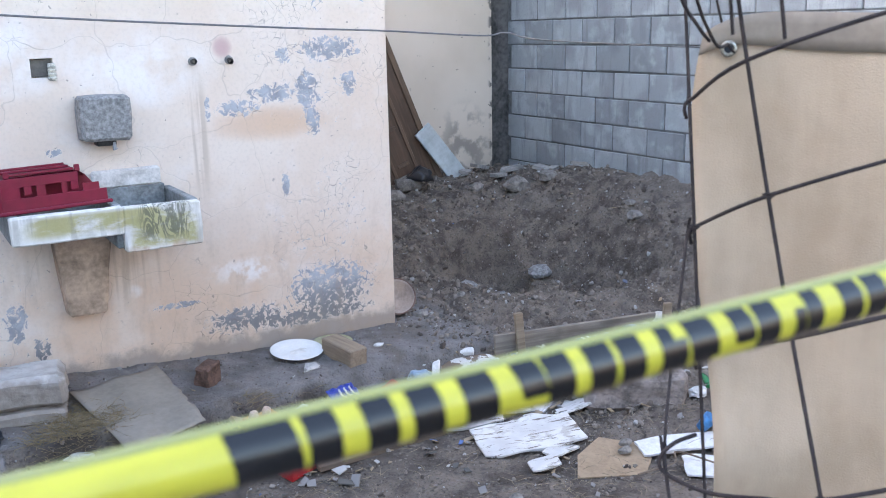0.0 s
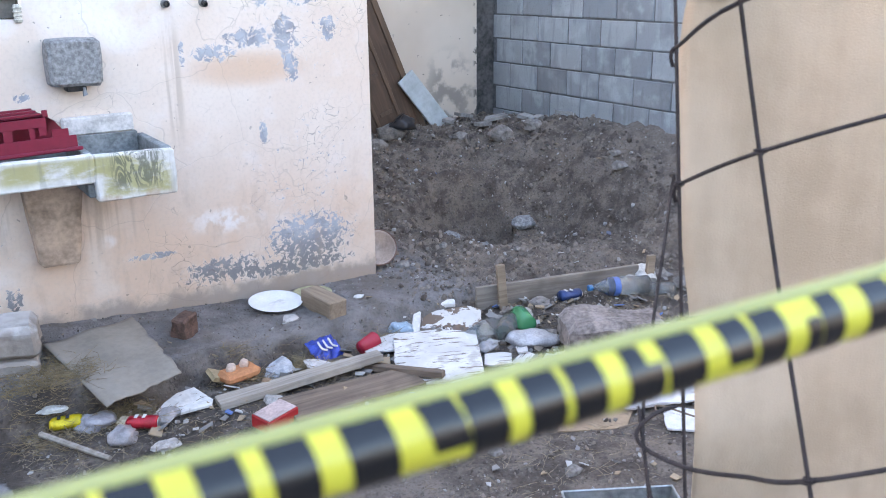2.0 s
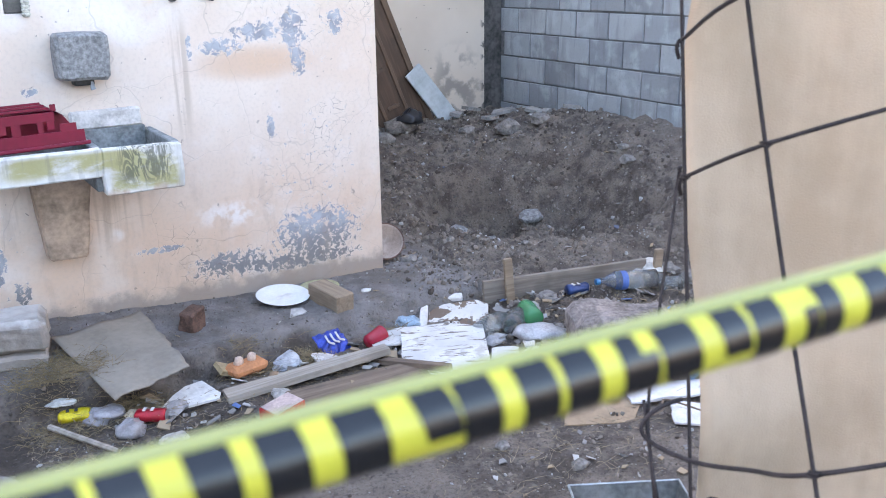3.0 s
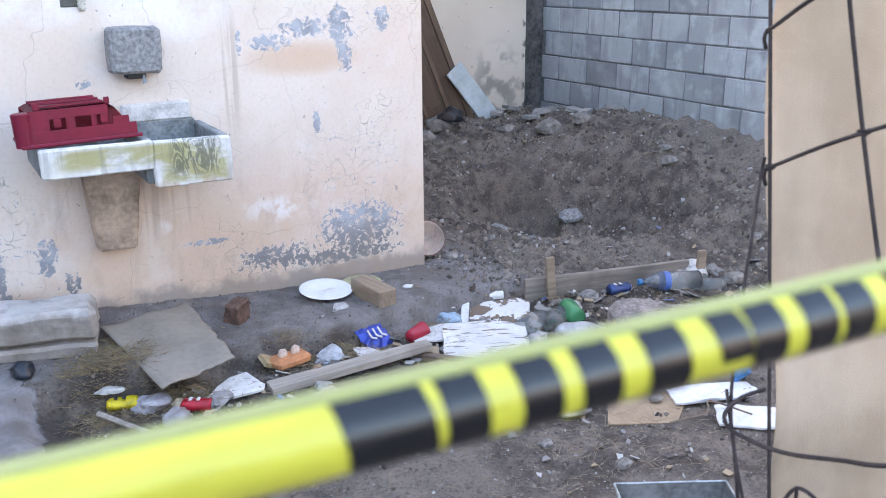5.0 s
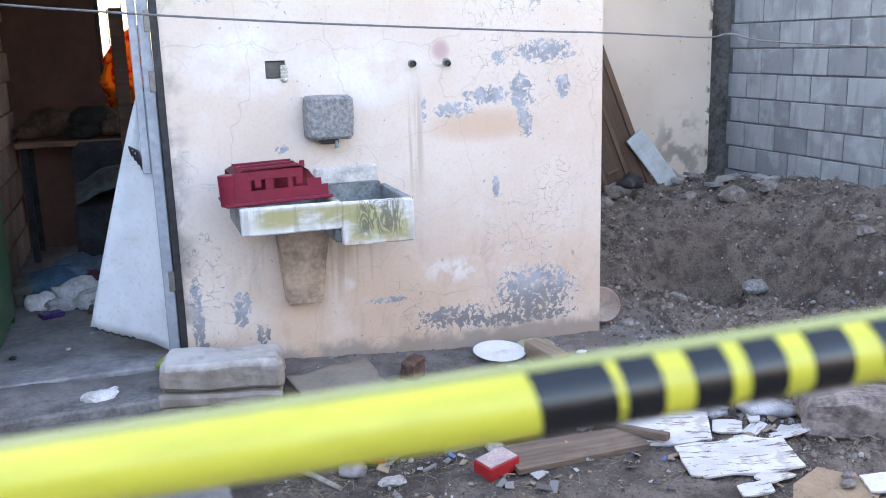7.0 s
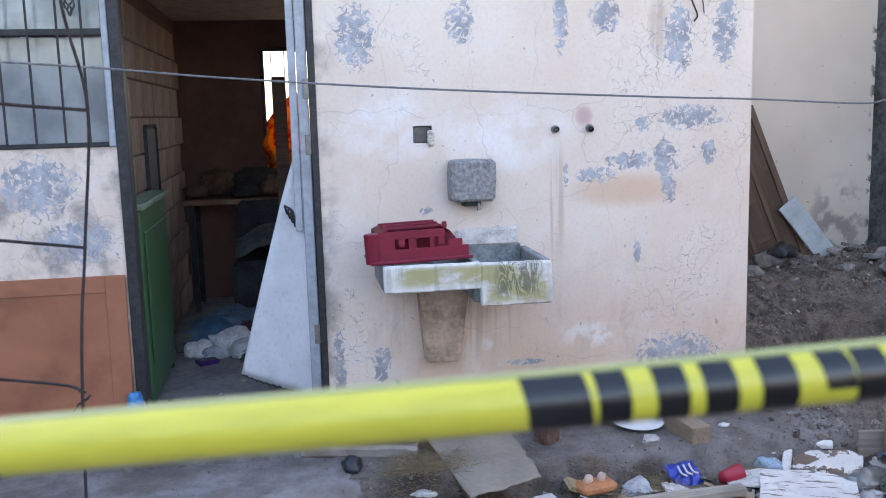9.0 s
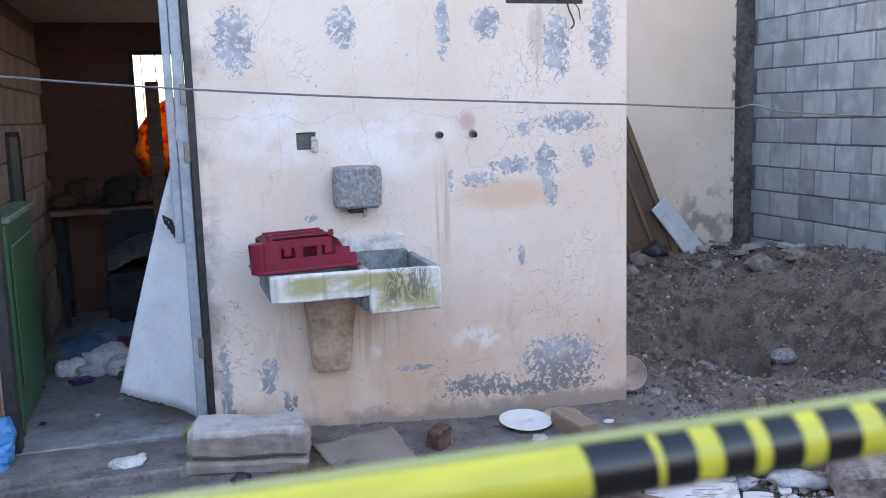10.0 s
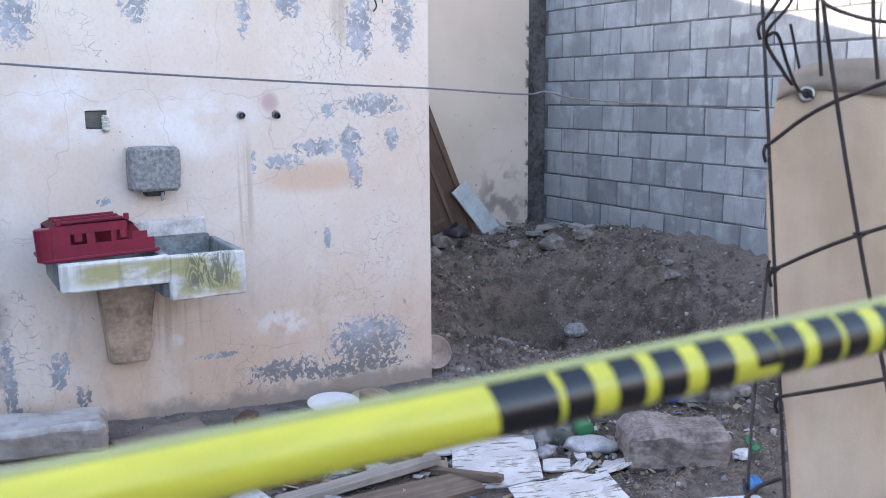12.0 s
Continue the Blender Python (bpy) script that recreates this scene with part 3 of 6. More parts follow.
BUNDLE = [plain("bundle cloth %s" % n, c, 0.95, vary=0.35, scale=8) for n, c in (("brown", (0.10, 0.06, 0.045)), ("black", (0.03, 0.03, 0.03)), ("tan", (0.17, 0.11, 0.08)))]
for i, (x, y, z, s) in enumerate(((-2.75, 2.68, 1.0, 0.17), (-2.48, 2.70, 1.0, 0.18), (-2.32, 2.62, 0.97, 0.13), (-2.90, 2.62, 0.95, 0.09), (-2.55, 2.55, 0.95, 0.10))):
    bm = stone_bm((s, s * 0.7, s * 0.62), 3.1 * i + 1, 0.7, 3)
    solo("sack", bm, BUNDLE[i % 3], "dark soft sack of cloth on the table", "sack", Matrix.Translation((x, y, z)), smooth=True)
CLOTHS = [((0.05, 0.12, 0.20), "blue"), ((0.72, 0.73, 0.76), "white"), ((0.76, 0.76, 0.78), "white"), ((0.09, 0.03, 0.06), "maroon"), ((0.12, 0.12, 0.10), "olive"), ((0.5, 0.5, 0.55), "white"), ((0.10, 0.16, 0.24), "blue")]
for i, (x, y, s) in enumerate(((-2.74, 1.42, .19), (-2.60, 1.25, .15), (-2.50, 1.12, .12), (-2.44, 1.42, .18), (-2.86, 1.42, .15), (-2.40, 1.02, .12), (-2.62, 1.52, .22), (-2.52, 1.30, .10), (-2.42, 1.24, .09), (-2.70, 1.18, .08), (-2.36, 1.14, .08), (-2.80, 1.24, .09), (-2.48, 1.0, .07), (-2.58, 1.38, .09))):
    c, nm = CLOTHS[(i * 2 + 1) % 7 if i > 6 else i]
    bm = stone_bm((s, s * 0.8, s * 0.62), 7.7 * i + 2, 0.5, 3)
    rough_up(bm, s * 0.18, 4 / s * 0.6, i)
    solo("garment", bm, plain("%s garment" % nm, c, 0.95, vary=0.2, scale=12), "crumpled %s garment thrown on the floor" % nm, "clothes", Matrix.Translation((x, y, 0.085 + s * 0.3)), group="clothes heap", smooth=True)
bm = bmesh.new()
box(bm, (-0.06, -0.04, 0), (0.06, 0.04, 0.025), 0.006)
solo("packet", bm, plain("purple foil", (0.12, 0.05, 0.25), 0.25, 0.4), "purple foil packet on the floor", "packet", pose(-2.74, 1.02, 0.087, 0, 0, 25))
for i, (x, y) in enumerate(((-2.62, 0.38), (-2.86, 0.34), (-2.52, 0.6))):
    bm = stone_bm((.018, .014, .012), i * 4 + .5, 0.6, 1)
    solo("crumb", bm, CONCRETE if i != 1 else IRON, "small lump of rubble on the tiles", "rubble", Matrix.Translation((x, y, 0.094)))

# ---- door opening: iron frame, grey post, torn sheet door ----
door = thing("door_1", "broken white sheet metal door standing open", "door", kind="structure")
bm = bmesh.new()
box(bm, (-2.115, -0.012, 0.0), (-2.083, 0.06, 2.25), 0.003)
part("frame", bm, IRON, door, "dark sooty iron frame")
bm = bmesh.new()
box(bm, (-2.955, -0.015, -0.02), (-2.905, 0.08, 2.25), 0.004)
part("frame", bm, IRON, door, "dark sooty iron frame")
bm = bmesh.new()
box(bm, (-2.165, 0.005, 0.09), (-2.117, 0.045, 2.24), 0.004)
stile = part("stile", bm, GREYPAINT, door)
bm = bmesh.new()
box(bm, (-2.203, 0.02, 0.95), (-2.167, 0.035, 2.24), 0.003)
part("stile", bm, GREYPAINT, door)


def door_skin(u, v):
    z = 0.16 + 1.14 * v
    w = 0.31 * (1 - v) ** 0.9 + 0.04
    x = -2.15 - w * u
    y = 0.03 + 0.55 * w * u + 0.05 * math.sin(u * 3.1) * (1 - v) + 0.012 * noise.noise(Vector((u * 3, v * 5, 1)))
    return Vector((x, y, z + 0.07 * u * (1 - v) + 0.008 * math.sin(u * 7) * (1 - v) ** 4 - 0.035 * (1 - u) * (1 - v) ** 3))


bm = sheet_bm(1, 1, 0.003, 18, 24, door_skin)
part("sheet", bm, WHITE_SHEET, door, "bent torn white sheet", True)
bm = bmesh.new()
tube(bm, [door_skin(0.45 + 0.55 * k / 16, 0.0) + Vector((0, -0.004, 0.004 * math.sin(k * 2.3))) for k in range(17)], [0.003 + 0.003 * abs(math.sin(k * 1.7)) for k in range(17)], 5)
part("torn_edge", bm, IRON, door)
for z in (0.42, 1.30, 1.55):
    bm = bmesh.new()
    box(bm, (-2.14, -0.006, z), (-2.10, 0.006, z + 0.09), 0.002)
    part("hinge", bm, plain("hinge steel", (0.24, 0.22, 0.20), 0.5, 0.6), stile)
for i in range(5):
    bm = bmesh.new()
    tube(bm, [(-2.19 - .012 * i, 0.03 + .006 * i, 0.95 + .02 * i), (-2.20 - .012 * i, 0.028, 0.99 + .02 * i), (-2.215, 0.02, 1.05)], 0.006, 5)
    part("torn_edge", bm, IRON, door)
bm = bmesh.new()
box(bm, (-2.98, -0.34, -0.12), (-2.06, -0.02, 0.045), 0.012)
rough_up(bm, 0.006, 5)
solo("doorstep", bm, plain("trodden grey stone", (0.19, 0.18, 0.175), 0.9, vary=0.3, scale=8, bump=0.6), "worn grey concrete step below the door", "step", kind="structure")
bm = stone_bm((0.075, 0.045, 0.03), 15.2, 0.4, 3)
rough_up(bm, 0.018, 22, 3)
solo("paper_scrap", bm, plain("dirty white paper", (0.62, 0.6, 0.6), 0.9), "crumpled white paper scrap on the step", "paper", pose(-2.47, -0.22, 0.05, 0, 0, 15))
BAG_BLUE = plain("blue plastic", (0.03, 0.22, 0.50), 0.3, vary=0.3, scale=9)
bm = bmesh.new()
tube(bm, smooth_line([(-2.945, -0.06, 0.27), (-2.95, -0.08, 0.20), (-2.97, -0.11, 0.12), (-3.02, -0.14, 0.07), (-3.09, -0.15, 0.055), (-3.15, -0.16, 0.05)], 5), [0.006 + 0.045 * math.sin(math.pi * min(1, (k + 2) / 27)) ** 0.7 for k in range(26)], 12)
rough_up(bm, 0.018, 14, 2)
rough_up(bm, 0.010, 40, 5)
solo("plastic_bag", bm, BAG_BLUE, "long crumpled blue plastic bag by the door frame", "bag")
bm = stone_bm((0.10, 0.06, 0.025), 8.4, 0.4, 3)
rough_up(bm, 0.02, 20, 3)
solo("plastic_bag", bm, BAG_BLUE, "crumpled blue plastic bag under the panel", "bag", Matrix.Translation((-3.12, -0.12, 0.05)), smooth=True)

# ---- barred window and the orange board under it ----
window = thing("window_1", "barred steel window with grey frame and old panes", "window", kind="structure")
# pale mottled base colour stands in for bright reflections in the panes
GLASS = Mat("window glass with painted reflection", 0.05)
GLASS.bsdf.inputs["Transmission Weight"].default_value = 0.6
GLASS.bsdf.inputs["IOR"].default_value = 1.45
GLASS = GLASS.done(GLASS.mix(GLASS.ramp(GLASS.noise(5, 5), 0.35, 0.65), (0.42, 0.46, 0.50), (0.66, 0.70, 0.73)))
for a, b in (((-2.985, -0.01, 1.365), (-2.955, 0.05, 2.25)), ((-4.4, -0.01, 1.365), (-2.985, 0.05, 1.385)), ((-3.66, 0.0, 1.385), (-3.63, 0.05, 2.25)), ((-4.4, 0.0, 1.84), (-2.985, 0.03, 1.87))):
    bm = bmesh.new()
    box(bm, a, b, 0.004)
    part("frame", bm, GREYPAINT if a[0] > -3 else IRON, window)
for a, b in ((-4.38, -3.66), (-3.63, -2.985)):
    for z0, z1 in ((1.385, 1.84), (1.87, 2.24)):
        bm = bmesh.new()
        box(bm, (a, 0.052, z0), (b, 0.057, z1))
        part("pane", bm, GLASS, window).visible_shadow = False
for i, x in enumerate((-4.2, -4.05, -3.9, -3.75, -3.52, -3.40, -3.28, -3.16, -3.06)):
    bm = bmesh.new()
    tube(bm, [(x, -0.02, 1.385), (x, -0.02, 2.25)], 0.006, 6)
    part("bar", bm, IRON, window)
for x in (-3.10, -3.46, -3.9):
    bm = bmesh.new()
    for k in range(4):
        a = k * math.pi / 2
        tube(bm, [(x + 0.022 * math.sin(math.pi * s / 10) * math.cos(a + s * .5), -0.02 + 0.022 * math.sin(math.pi * s / 10) * math.sin(a + s * .5), 1.92 + 0.012 * s) for s in range(11)], 0.004, 5)
    part("twisted_basket", bm, IRON, window)
bm = bmesh.new()
box(bm, (-3.34, 0.10, 1.30), (-3.30, 0.12, 2.2), 0.003)
solo("white_strip", bm, plain("plain white strip", (0.75, 0.75, 0.78), 0.9), "white upright strip behind the panes", "curtain")
board = thing("board", "orange brown door leaf leaning under the window", "board", pose(0, -0.02, 0, -3))
ORANGE = wood_material("orange brown varnish", (0.28, 0.098, 0.05), (0.38, 0.145, 0.075), (2, 30, 3), 0.55)
bm = bmesh.new()
box(bm, (-3.78, -0.035, 0.03), (-2.965, -0.004, 0.795), 0.003)
part("panel", bm, ORANGE, board)
for a, b in (((-3.78, -0.041, 0.03), (-3.70, -0.0355, 0.795)), ((-3.05, -0.041, 0.03), (-2.965, -0.0355, 0.795)), ((-3.70, -0.041, 0.72), (-3.05, -0.0355, 0.795))):
    bm = bmesh.new()
    box(bm, a, b, 0.002)
    part("rail", bm, ORANGE, board)

# small high window in the house wall
high = thing("window_3", "small high window with iron grille", "window", kind="structure")
for a, b in (((-0.62, 0.01, 1.99), (-0.215, 0.05, 2.02)), ((-0.62, 0.01, 2.02), (-0.595, 0.05, 2.42)), ((-0.24, 0.01, 2.02), (-0.215, 0.05, 2.42)), ((-0.595, 0.01, 2.19), (-0.24, 0.04, 2.21))):
    bm = bmesh.new()
    box(bm, a, b, 0.003)
    part("frame", bm, IRON, high)
for i in range(5):
    bm = bmesh.new()
    tube(bm, [(-0.55 + 0.07 * i, 0.005, 2.0), (-0.55 + 0.07 * i, 0.005, 2.42)], 0.005)
    part("bar", bm, IRON, high)
bm = bmesh.new()
box(bm, (-0.595, 0.06, 2.0), (-0.24, 0.065, 2.42))
part("pane", bm, GLASS, high)
bm = bmesh.new()
tube(bm, smooth_line([(-0.31, -0.005, 2.02), (-0.30, -0.02, 1.96), (-0.27, -0.012, 1.90), (-0.285, -0.01, 1.87)]), 0.004)
tube(bm, smooth_line([(-0.30, -0.005, 2.02), (-0.25, -0.015, 1.97), (-0.235, -0.01, 1.91)]), 0.0025)
solo("cable", bm, IRON, "frayed black cable hanging from the high window", "cable")

# ---- on the house wall ----
bm = bmesh.new()
box(bm, (-1.495, -0.112, 1.065), (-1.285, 0.004, 1.255), 0.013)
bmesh.ops.subdivide_edges(bm, edges=bm.edges[:], cuts=3, use_grid_fill=True)
rough_up(bm, 0.006, 14, 3)
rough_up(bm, 0.003, 60, 5)
solo("concrete_block", bm, GREY_CONC, "rough grey concrete block cemented to the wall", "block")
bracket = thing("bracket", "rusty stub bracket under the concrete block", "bracket")
bm = bmesh.new()
box(bm, (-1.43, -0.07, 1.04), (-1.35, 0.003, 1.066), 0.004)
part("plate", bm, IRON, bracket)
bm = bmesh.new()
tube(bm, [(-1.36, -0.065, 1.055), (-1.36, -0.066, 1.03), (-1.357, -0.066, 1.022)], [0.008, 0.009, 0.012])
part("nozzle", bm, GREYPAINT, bracket)
for x, z, pitch in ((-0.972, 1.381, 0), (-0.803, 1.383, 12)):
    pipe = thing("pipe_stub", "cut dark iron pipe stub in the wall", "pipe", pose(x, 0, z, 90 + pitch))
    bm = bmesh.new()
    lathe(bm, [(0.013, -0.02), (0.013, 0.035), (0.010, 0.036), (0.010, 0.0)], 12)
    part("pipe", bm, IRON, pipe)
    bm = bmesh.new()
    lathe(bm, [(0.020, -0.01), (0.019, 0.012), (0.012, 0.014)], 10)
    part("collar", bm, CONCRETE, pipe)
socket = thing("socket", "broken wall socket hanging out of its box", "socket")
bm = bmesh.new()
box(bm, (-1.645, 0.02, 1.34), (-1.562, 0.068, 1.412), 0.002)
part("back_box", bm, plain("grey socket box", (0.13, 0.12, 0.11), 0.6), socket)
bm = bmesh.new()
box(bm, (-1.582, -0.018, 1.322), (-1.554, 0.0, 1.395), 0.004)
for i in range(4):
    box(bm, (-1.586, -0.022, 1.33 + 0.016 * i), (-1.551, -0.012, 1.338 + 0.016 * i), 0.002)
part("insert", bm, plain("yellowed plastic", (0.55, 0.53, 0.47), 0.6, vary=0.3, scale=60), socket)

# ---- the concrete washing sink ----
def sink_front_material():
    k = Mat("painted concrete front", 0.85)
    X, Y, Z = k.xyz()
    base = k.mix(k.ramp(k.noise(12, 5), 0.35, 0.65), (0.58, 0.57, 0.55), (0.76, 0.75, 0.74))
    band = k.math('MULTIPLY', k.ramp(X, -1.84, -1.74), k.math('MULTIPLY', k.ramp(X, -1.125, -1.16), k.ramp(Z, 0.838, 0.815)))
    deep = k.top(k.ramp(Z, 0.728, 0.768), k.math('MULTIPLY', k.ramp(X, -1.42, -1.40), k.ramp(Z, 0.65, 0.675)))
    lime = k.math('MULTIPLY', k.math('MULTIPLY', band, deep), k.ramp(k.noise(4, 6, 0.65, co=k.scaled(1.2, 1, 2.6)), 0.36, 0.56))
    base = k.mix(k.math('MULTIPLY', lime, 0.85), base, (0.37, 0.33, 0.12))
    right = k.math('MULTIPLY', k.math('MULTIPLY', k.ramp(X, -1.40, -1.34), k.ramp(X, -1.14, -1.20)), k.ramp(Z, 0.66, 0.72))
    scrawl = k.ramp(k.math('ABSOLUTE', k.math('SUBTRACT', k.noise(1, 4, 0.6, co=k.scaled(20, 20, 6), dist=1.4), 0.5)), 0.075, 0.02)
    base = k.mix(k.math('MULTIPLY', k.math('MULTIPLY', right, scrawl), 0.75), base, (0.10, 0.11, 0.085))
    base = k.mix(k.math('MULTIPLY', k.ramp(k.noise(1, 5, co=k.scaled(26, 26, 3)), 0.55, 0.66), 0.35), base, (0.22, 0.21, 0.18))
    rust = k.math('MULTIPLY', k.blob(-1.3, 0.64, 0.25, 0.05), k.ramp(k.noise(14, 4), 0.45, 0.6))
    base = k.mix(k.math('MULTIPLY', rust, 0.6), base, (0.35, 0.19, 0.08))
    return k.done(base, k.noise(40, 5), 0.4, 0.004)


SINK_FRONT = sink_front_material()
BASIN = plain("damp basin concrete", (0.25, 0.27, 0.28), 0.8, vary=0.3, scale=10, bump=0.4)
sink = thing("washing_sink", "concrete washing sink with paint stained front", "sink")
bm = bmesh.new()
box(bm, (-1.85, -0.45, 0.725), (-1.435, -0.41, 0.838), 0.006)
box(bm, (-1.435, -0.45, 0.645), (-1.12, -0.41, 0.832), 0.006)
bmesh.ops.subdivide_edges(bm, edges=[e for e in bm.edges if e.calc_length() > 0.1], cuts=6, use_grid_fill=True)
rough_up(bm, 0.005, 11, 1)
part("front", bm, SINK_FRONT, sink, "front streaked with white, yellow and black paint")
bm = bmesh.new()
box(bm, (-1.85, -0.41, 0.725), (-1.81, 0.0, 0.836), 0.005)
box(bm, (-1.81, -0.41, 0.72), (-1.45, 0.0, 0.745))
box(bm, (-1.81, -0.03, 0.745), (-1.45, 0.0, 0.85), 0.004)
part("washboard_basin", bm, BASIN, sink)
bm = bmesh.new()
box(bm, (-1.46, -0.41, 0.66), (-1.425, 0.0, 0.836), 0.005)
box(bm, (-1.155, -0.41, 0.65), (-1.12, 0.0, 0.834), 0.005)
box(bm, (-1.425, -0.41, 0.645), (-1.155, 0.0, 0.668))
box(bm, (-1.425, -0.035, 0.668), (-1.155, 0.0, 0.85), 0.004)
part("water_basin", bm, BASIN, sink)
bm = bmesh.new()
box(bm, (-1.46, -0.03, 0.85), (-1.165, 0.004, 0.928), 0.008)
rough_up(bm, 0.004, 18)
part("backsplash", bm, plain("white limed mortar", (0.60, 0.575, 0.56), 0.9, vary=0.2), sink)
bm = bmesh.new()
vs = box(bm, (-1.665, -0.17, 0.31), (-1.425, 0.004, 0.722), 0.012)
for v in bm.verts:
    f = (v.co.z - 0.31) / 0.41
    v.co.x = -1.55 + (v.co.x + 1.55) * (0.66 + 0.34 * f)
    v.co.y *= 0.55 + 0.45 * f
bmesh.ops.subdivide_edges(bm, edges=bm.edges[:], cuts=3, use_grid_fill=True)
rough_up(bm, 0.007, 10, 4)
part("pedestal", bm, plain("tan mortar", (0.47, 0.35, 0.27), 0.92, vary=0.25, scale=8, bump=0.5), sink, "rough tan mortar bracket")

# upturned red dish rack on the sink's rim
REDP = plain("dark red plastic", (0.21, 0.006, 0.03), 0.38, vary=0.12, scale=6, bump=0.03)
rack = thing("dish_rack", "upturned dark red plastic dish rack on the sink", "dish rack", pose(-1.685, -0.235, 0.845, 0, -1.5, 2) @ Matrix.Diagonal((1.08, 1.0, 1.2, 1)))
prof = [(-0.17, 0.0), (-0.165, 0.105), (-0.14, 0.115), (0.10, 0.118), (0.17, 0.075), (0.20, 0.035), (0.205, 0.0)]
bm = bmesh.new()
for y0, y1, xs in ((0.10, 0.106, None),):
    lo = [bm.verts.new((x, y0, z)) for x, z in prof]
    hi = [bm.verts.new((x, y1, z)) for x, z in prof]
    bm.faces.new(lo), bm.faces.new(hi[::-1])
    for i in range(len(prof)):
        j = (i + 1) % len(prof)
        bm.faces.new((lo[i], hi[i], hi[j], lo[j]))
part("rear_panel", bm, REDP, rack)
bm = bmesh.new()
yf = -0.12
box(bm, (-0.17, yf, 0.0), (0.20, yf + 0.006, 0.046), 0.001)
box(bm, (-0.165, yf, 0.082), (0.105, yf + 0.006, 0.112), 0.001)
posts = [(-0.17, -0.098), (-0.042, -0.012), (0.044, 0.062), (0.118, 0.175)]
for a, b in posts:
    box(bm, (a, yf + 0.0005, 0.045), (b, yf + 0.0055, 0.083 if b < 0.17 else 0.07))
for c in (-0.07, 0.09):
    box(bm, (c - 0.014, yf + 0.0005, 0.055), (c + 0.012, yf + 0.0055, 0.083), 0.001)
part("front_panel", bm, REDP, rack, "panel with U shaped slots")
bm = bmesh.new()
for i in range(2, 5):
    (x0, z0), (x1, z1) = prof[i - 1], prof[i]
    q = [bm.verts.new(p) for p in ((x0, yf, z0), (x1, yf, z1), (x1, 0.10, z1), (x0, 0.10, z0))]
    bm.faces.new(q)
bmesh.ops.solidify(bm, geom=bm.faces[:], thickness=0.004)
part("base", bm, REDP, rack)
bm = bmesh.new()
box(bm, (-0.20, yf - 0.012, -0.004), (0.215, yf + 0.0, 0.008), 0.003)
box(bm, (-0.20, 0.106, -0.004), (0.215, 0.118, 0.008), 0.003)
box(bm, (-0.20, yf, -0.004), (-0.17, 0.106, 0.008), 0.003)
part("rim", bm, REDP, rack)
for y in (yf + 0.02, -0.01, 0.07):
    bm = bmesh.new()
    box(bm, (-0.14, y, 0.117), (0.095, y + 0.008, 0.125), 0.001)
    part("rib", bm, REDP, rack)
bm = bmesh.new()
lathe(bm, [(0.030, 0.0), (0.033, 0.09), (0.034, 0.105), (0.028, 0.108)], 18, pose(-0.185, yf + 0.02, 0))
part("cutlery_cup", bm, REDP, rack, smooth=False)
for x in (-0.145, 0.095):
    bm = bmesh.new()
    box(bm, (x, yf + 0.004, 0.112), (x + 0.02, yf + 0.012, 0.135), 0.002)
    part("foot", bm, REDP, rack)

# ---- clothes line ----
line = thing("clothesline", "sagging twisted galvanised wire across the yard", "wire")
LINE_PTS = [(-6.99, -0.7, 1.99), (-4.4, -0.48, 1.78), (-3.14, -0.38, 1.70), (-2.46, -0.32, 1.636), (-1.6, -0.254, 1.574), (-0.55, -0.168, 1.519), (-0.05, -0.126, 1.498),
            (0.56, -0.077, 1.463), (0.73, -0.063, 1.475), (1.06, -0.036, 1.426), (2.575, 0.087, 1.340)]
bm = bmesh.new()
pts = smooth_line(LINE_PTS, 10)
tube(bm, pts, 0.0045, 6)
part("wire", bm, GALV_WIRE, line)
bm = bmesh.new()
lathe(bm, [(0.004, 0), (0.004, 0.05)], 8, Matrix.Translation(LINE_PTS[-1]) @ pose(0.0, 0, 0, 0, -90, 0))
part("nail", bm, IRON, line)

# ---- leaning door leaf and panel by the rear wall ----
BROWN = wood_material("brown varnished wood", (0.055, 0.030, 0.019), (0.10, 0.058, 0.037), (30, 30, 3), 0.6)
leaf = thing("door_leaf", "old brown panelled door leaf leaning by the wall", "door", pose(1.66, 2.12, 0.30, -6, -20, 0))
bm = bmesh.new()
box(bm, (-0.80, 0, 0), (0, 0.035, 1.25), 0.004)
part("slab", bm, BROWN, leaf)
for a, b in (((-0.05, -0.014, 0.0), (0, -0.0005, 1.25)), ((-0.80, -0.014, 0.0), (-0.74, -0.0005, 1.25)), ((-0.20, -0.012, 0.08), (-0.17, -0.0005, 1.1)), ((-0.40, -0.012, 0.08), (-0.37, -0.0005, 1.1)), ((-0.34, -0.010, 0.55), (-0.23, -0.0005, 0.58)), ((-0.34, -0.010, 0.25), (-0.23, -0.0005, 0.28))):
    bm = bmesh.new()
    box(bm, a, b, 0.003)
    part("moulding", bm, wood_material("worn brown moulding", (0.075, 0.045, 0.029), (0.13, 0.08, 0.052), (30, 30, 3), 0.6), leaf)
bm = bmesh.new()
box(bm, (-0.16, 0, 0), (0.0, 0.02, 0.66), 0.004)
solo("panel", bm, plain("pale blue painted board", (0.46, 0.52, 0.55), 0.6, vary=0.12, scale=5), "pale blue painted board leaning on the door leaf", "board", pose(1.93, 2.05, 0.26, -5, -38, 0))
bm = stone_bm((0.11, 0.09, 0.07), 2.2, 0.4, 3)
rough_up(bm, 0.03, 14, 6)
solo("plastic_bag", bm, plain("black plastic", (0.025, 0.025, 0.03), 0.35), "crumpled black plastic bag on the dirt", "bag", Matrix.Translation((1.34, 1.95, 0.38)), smooth=True)


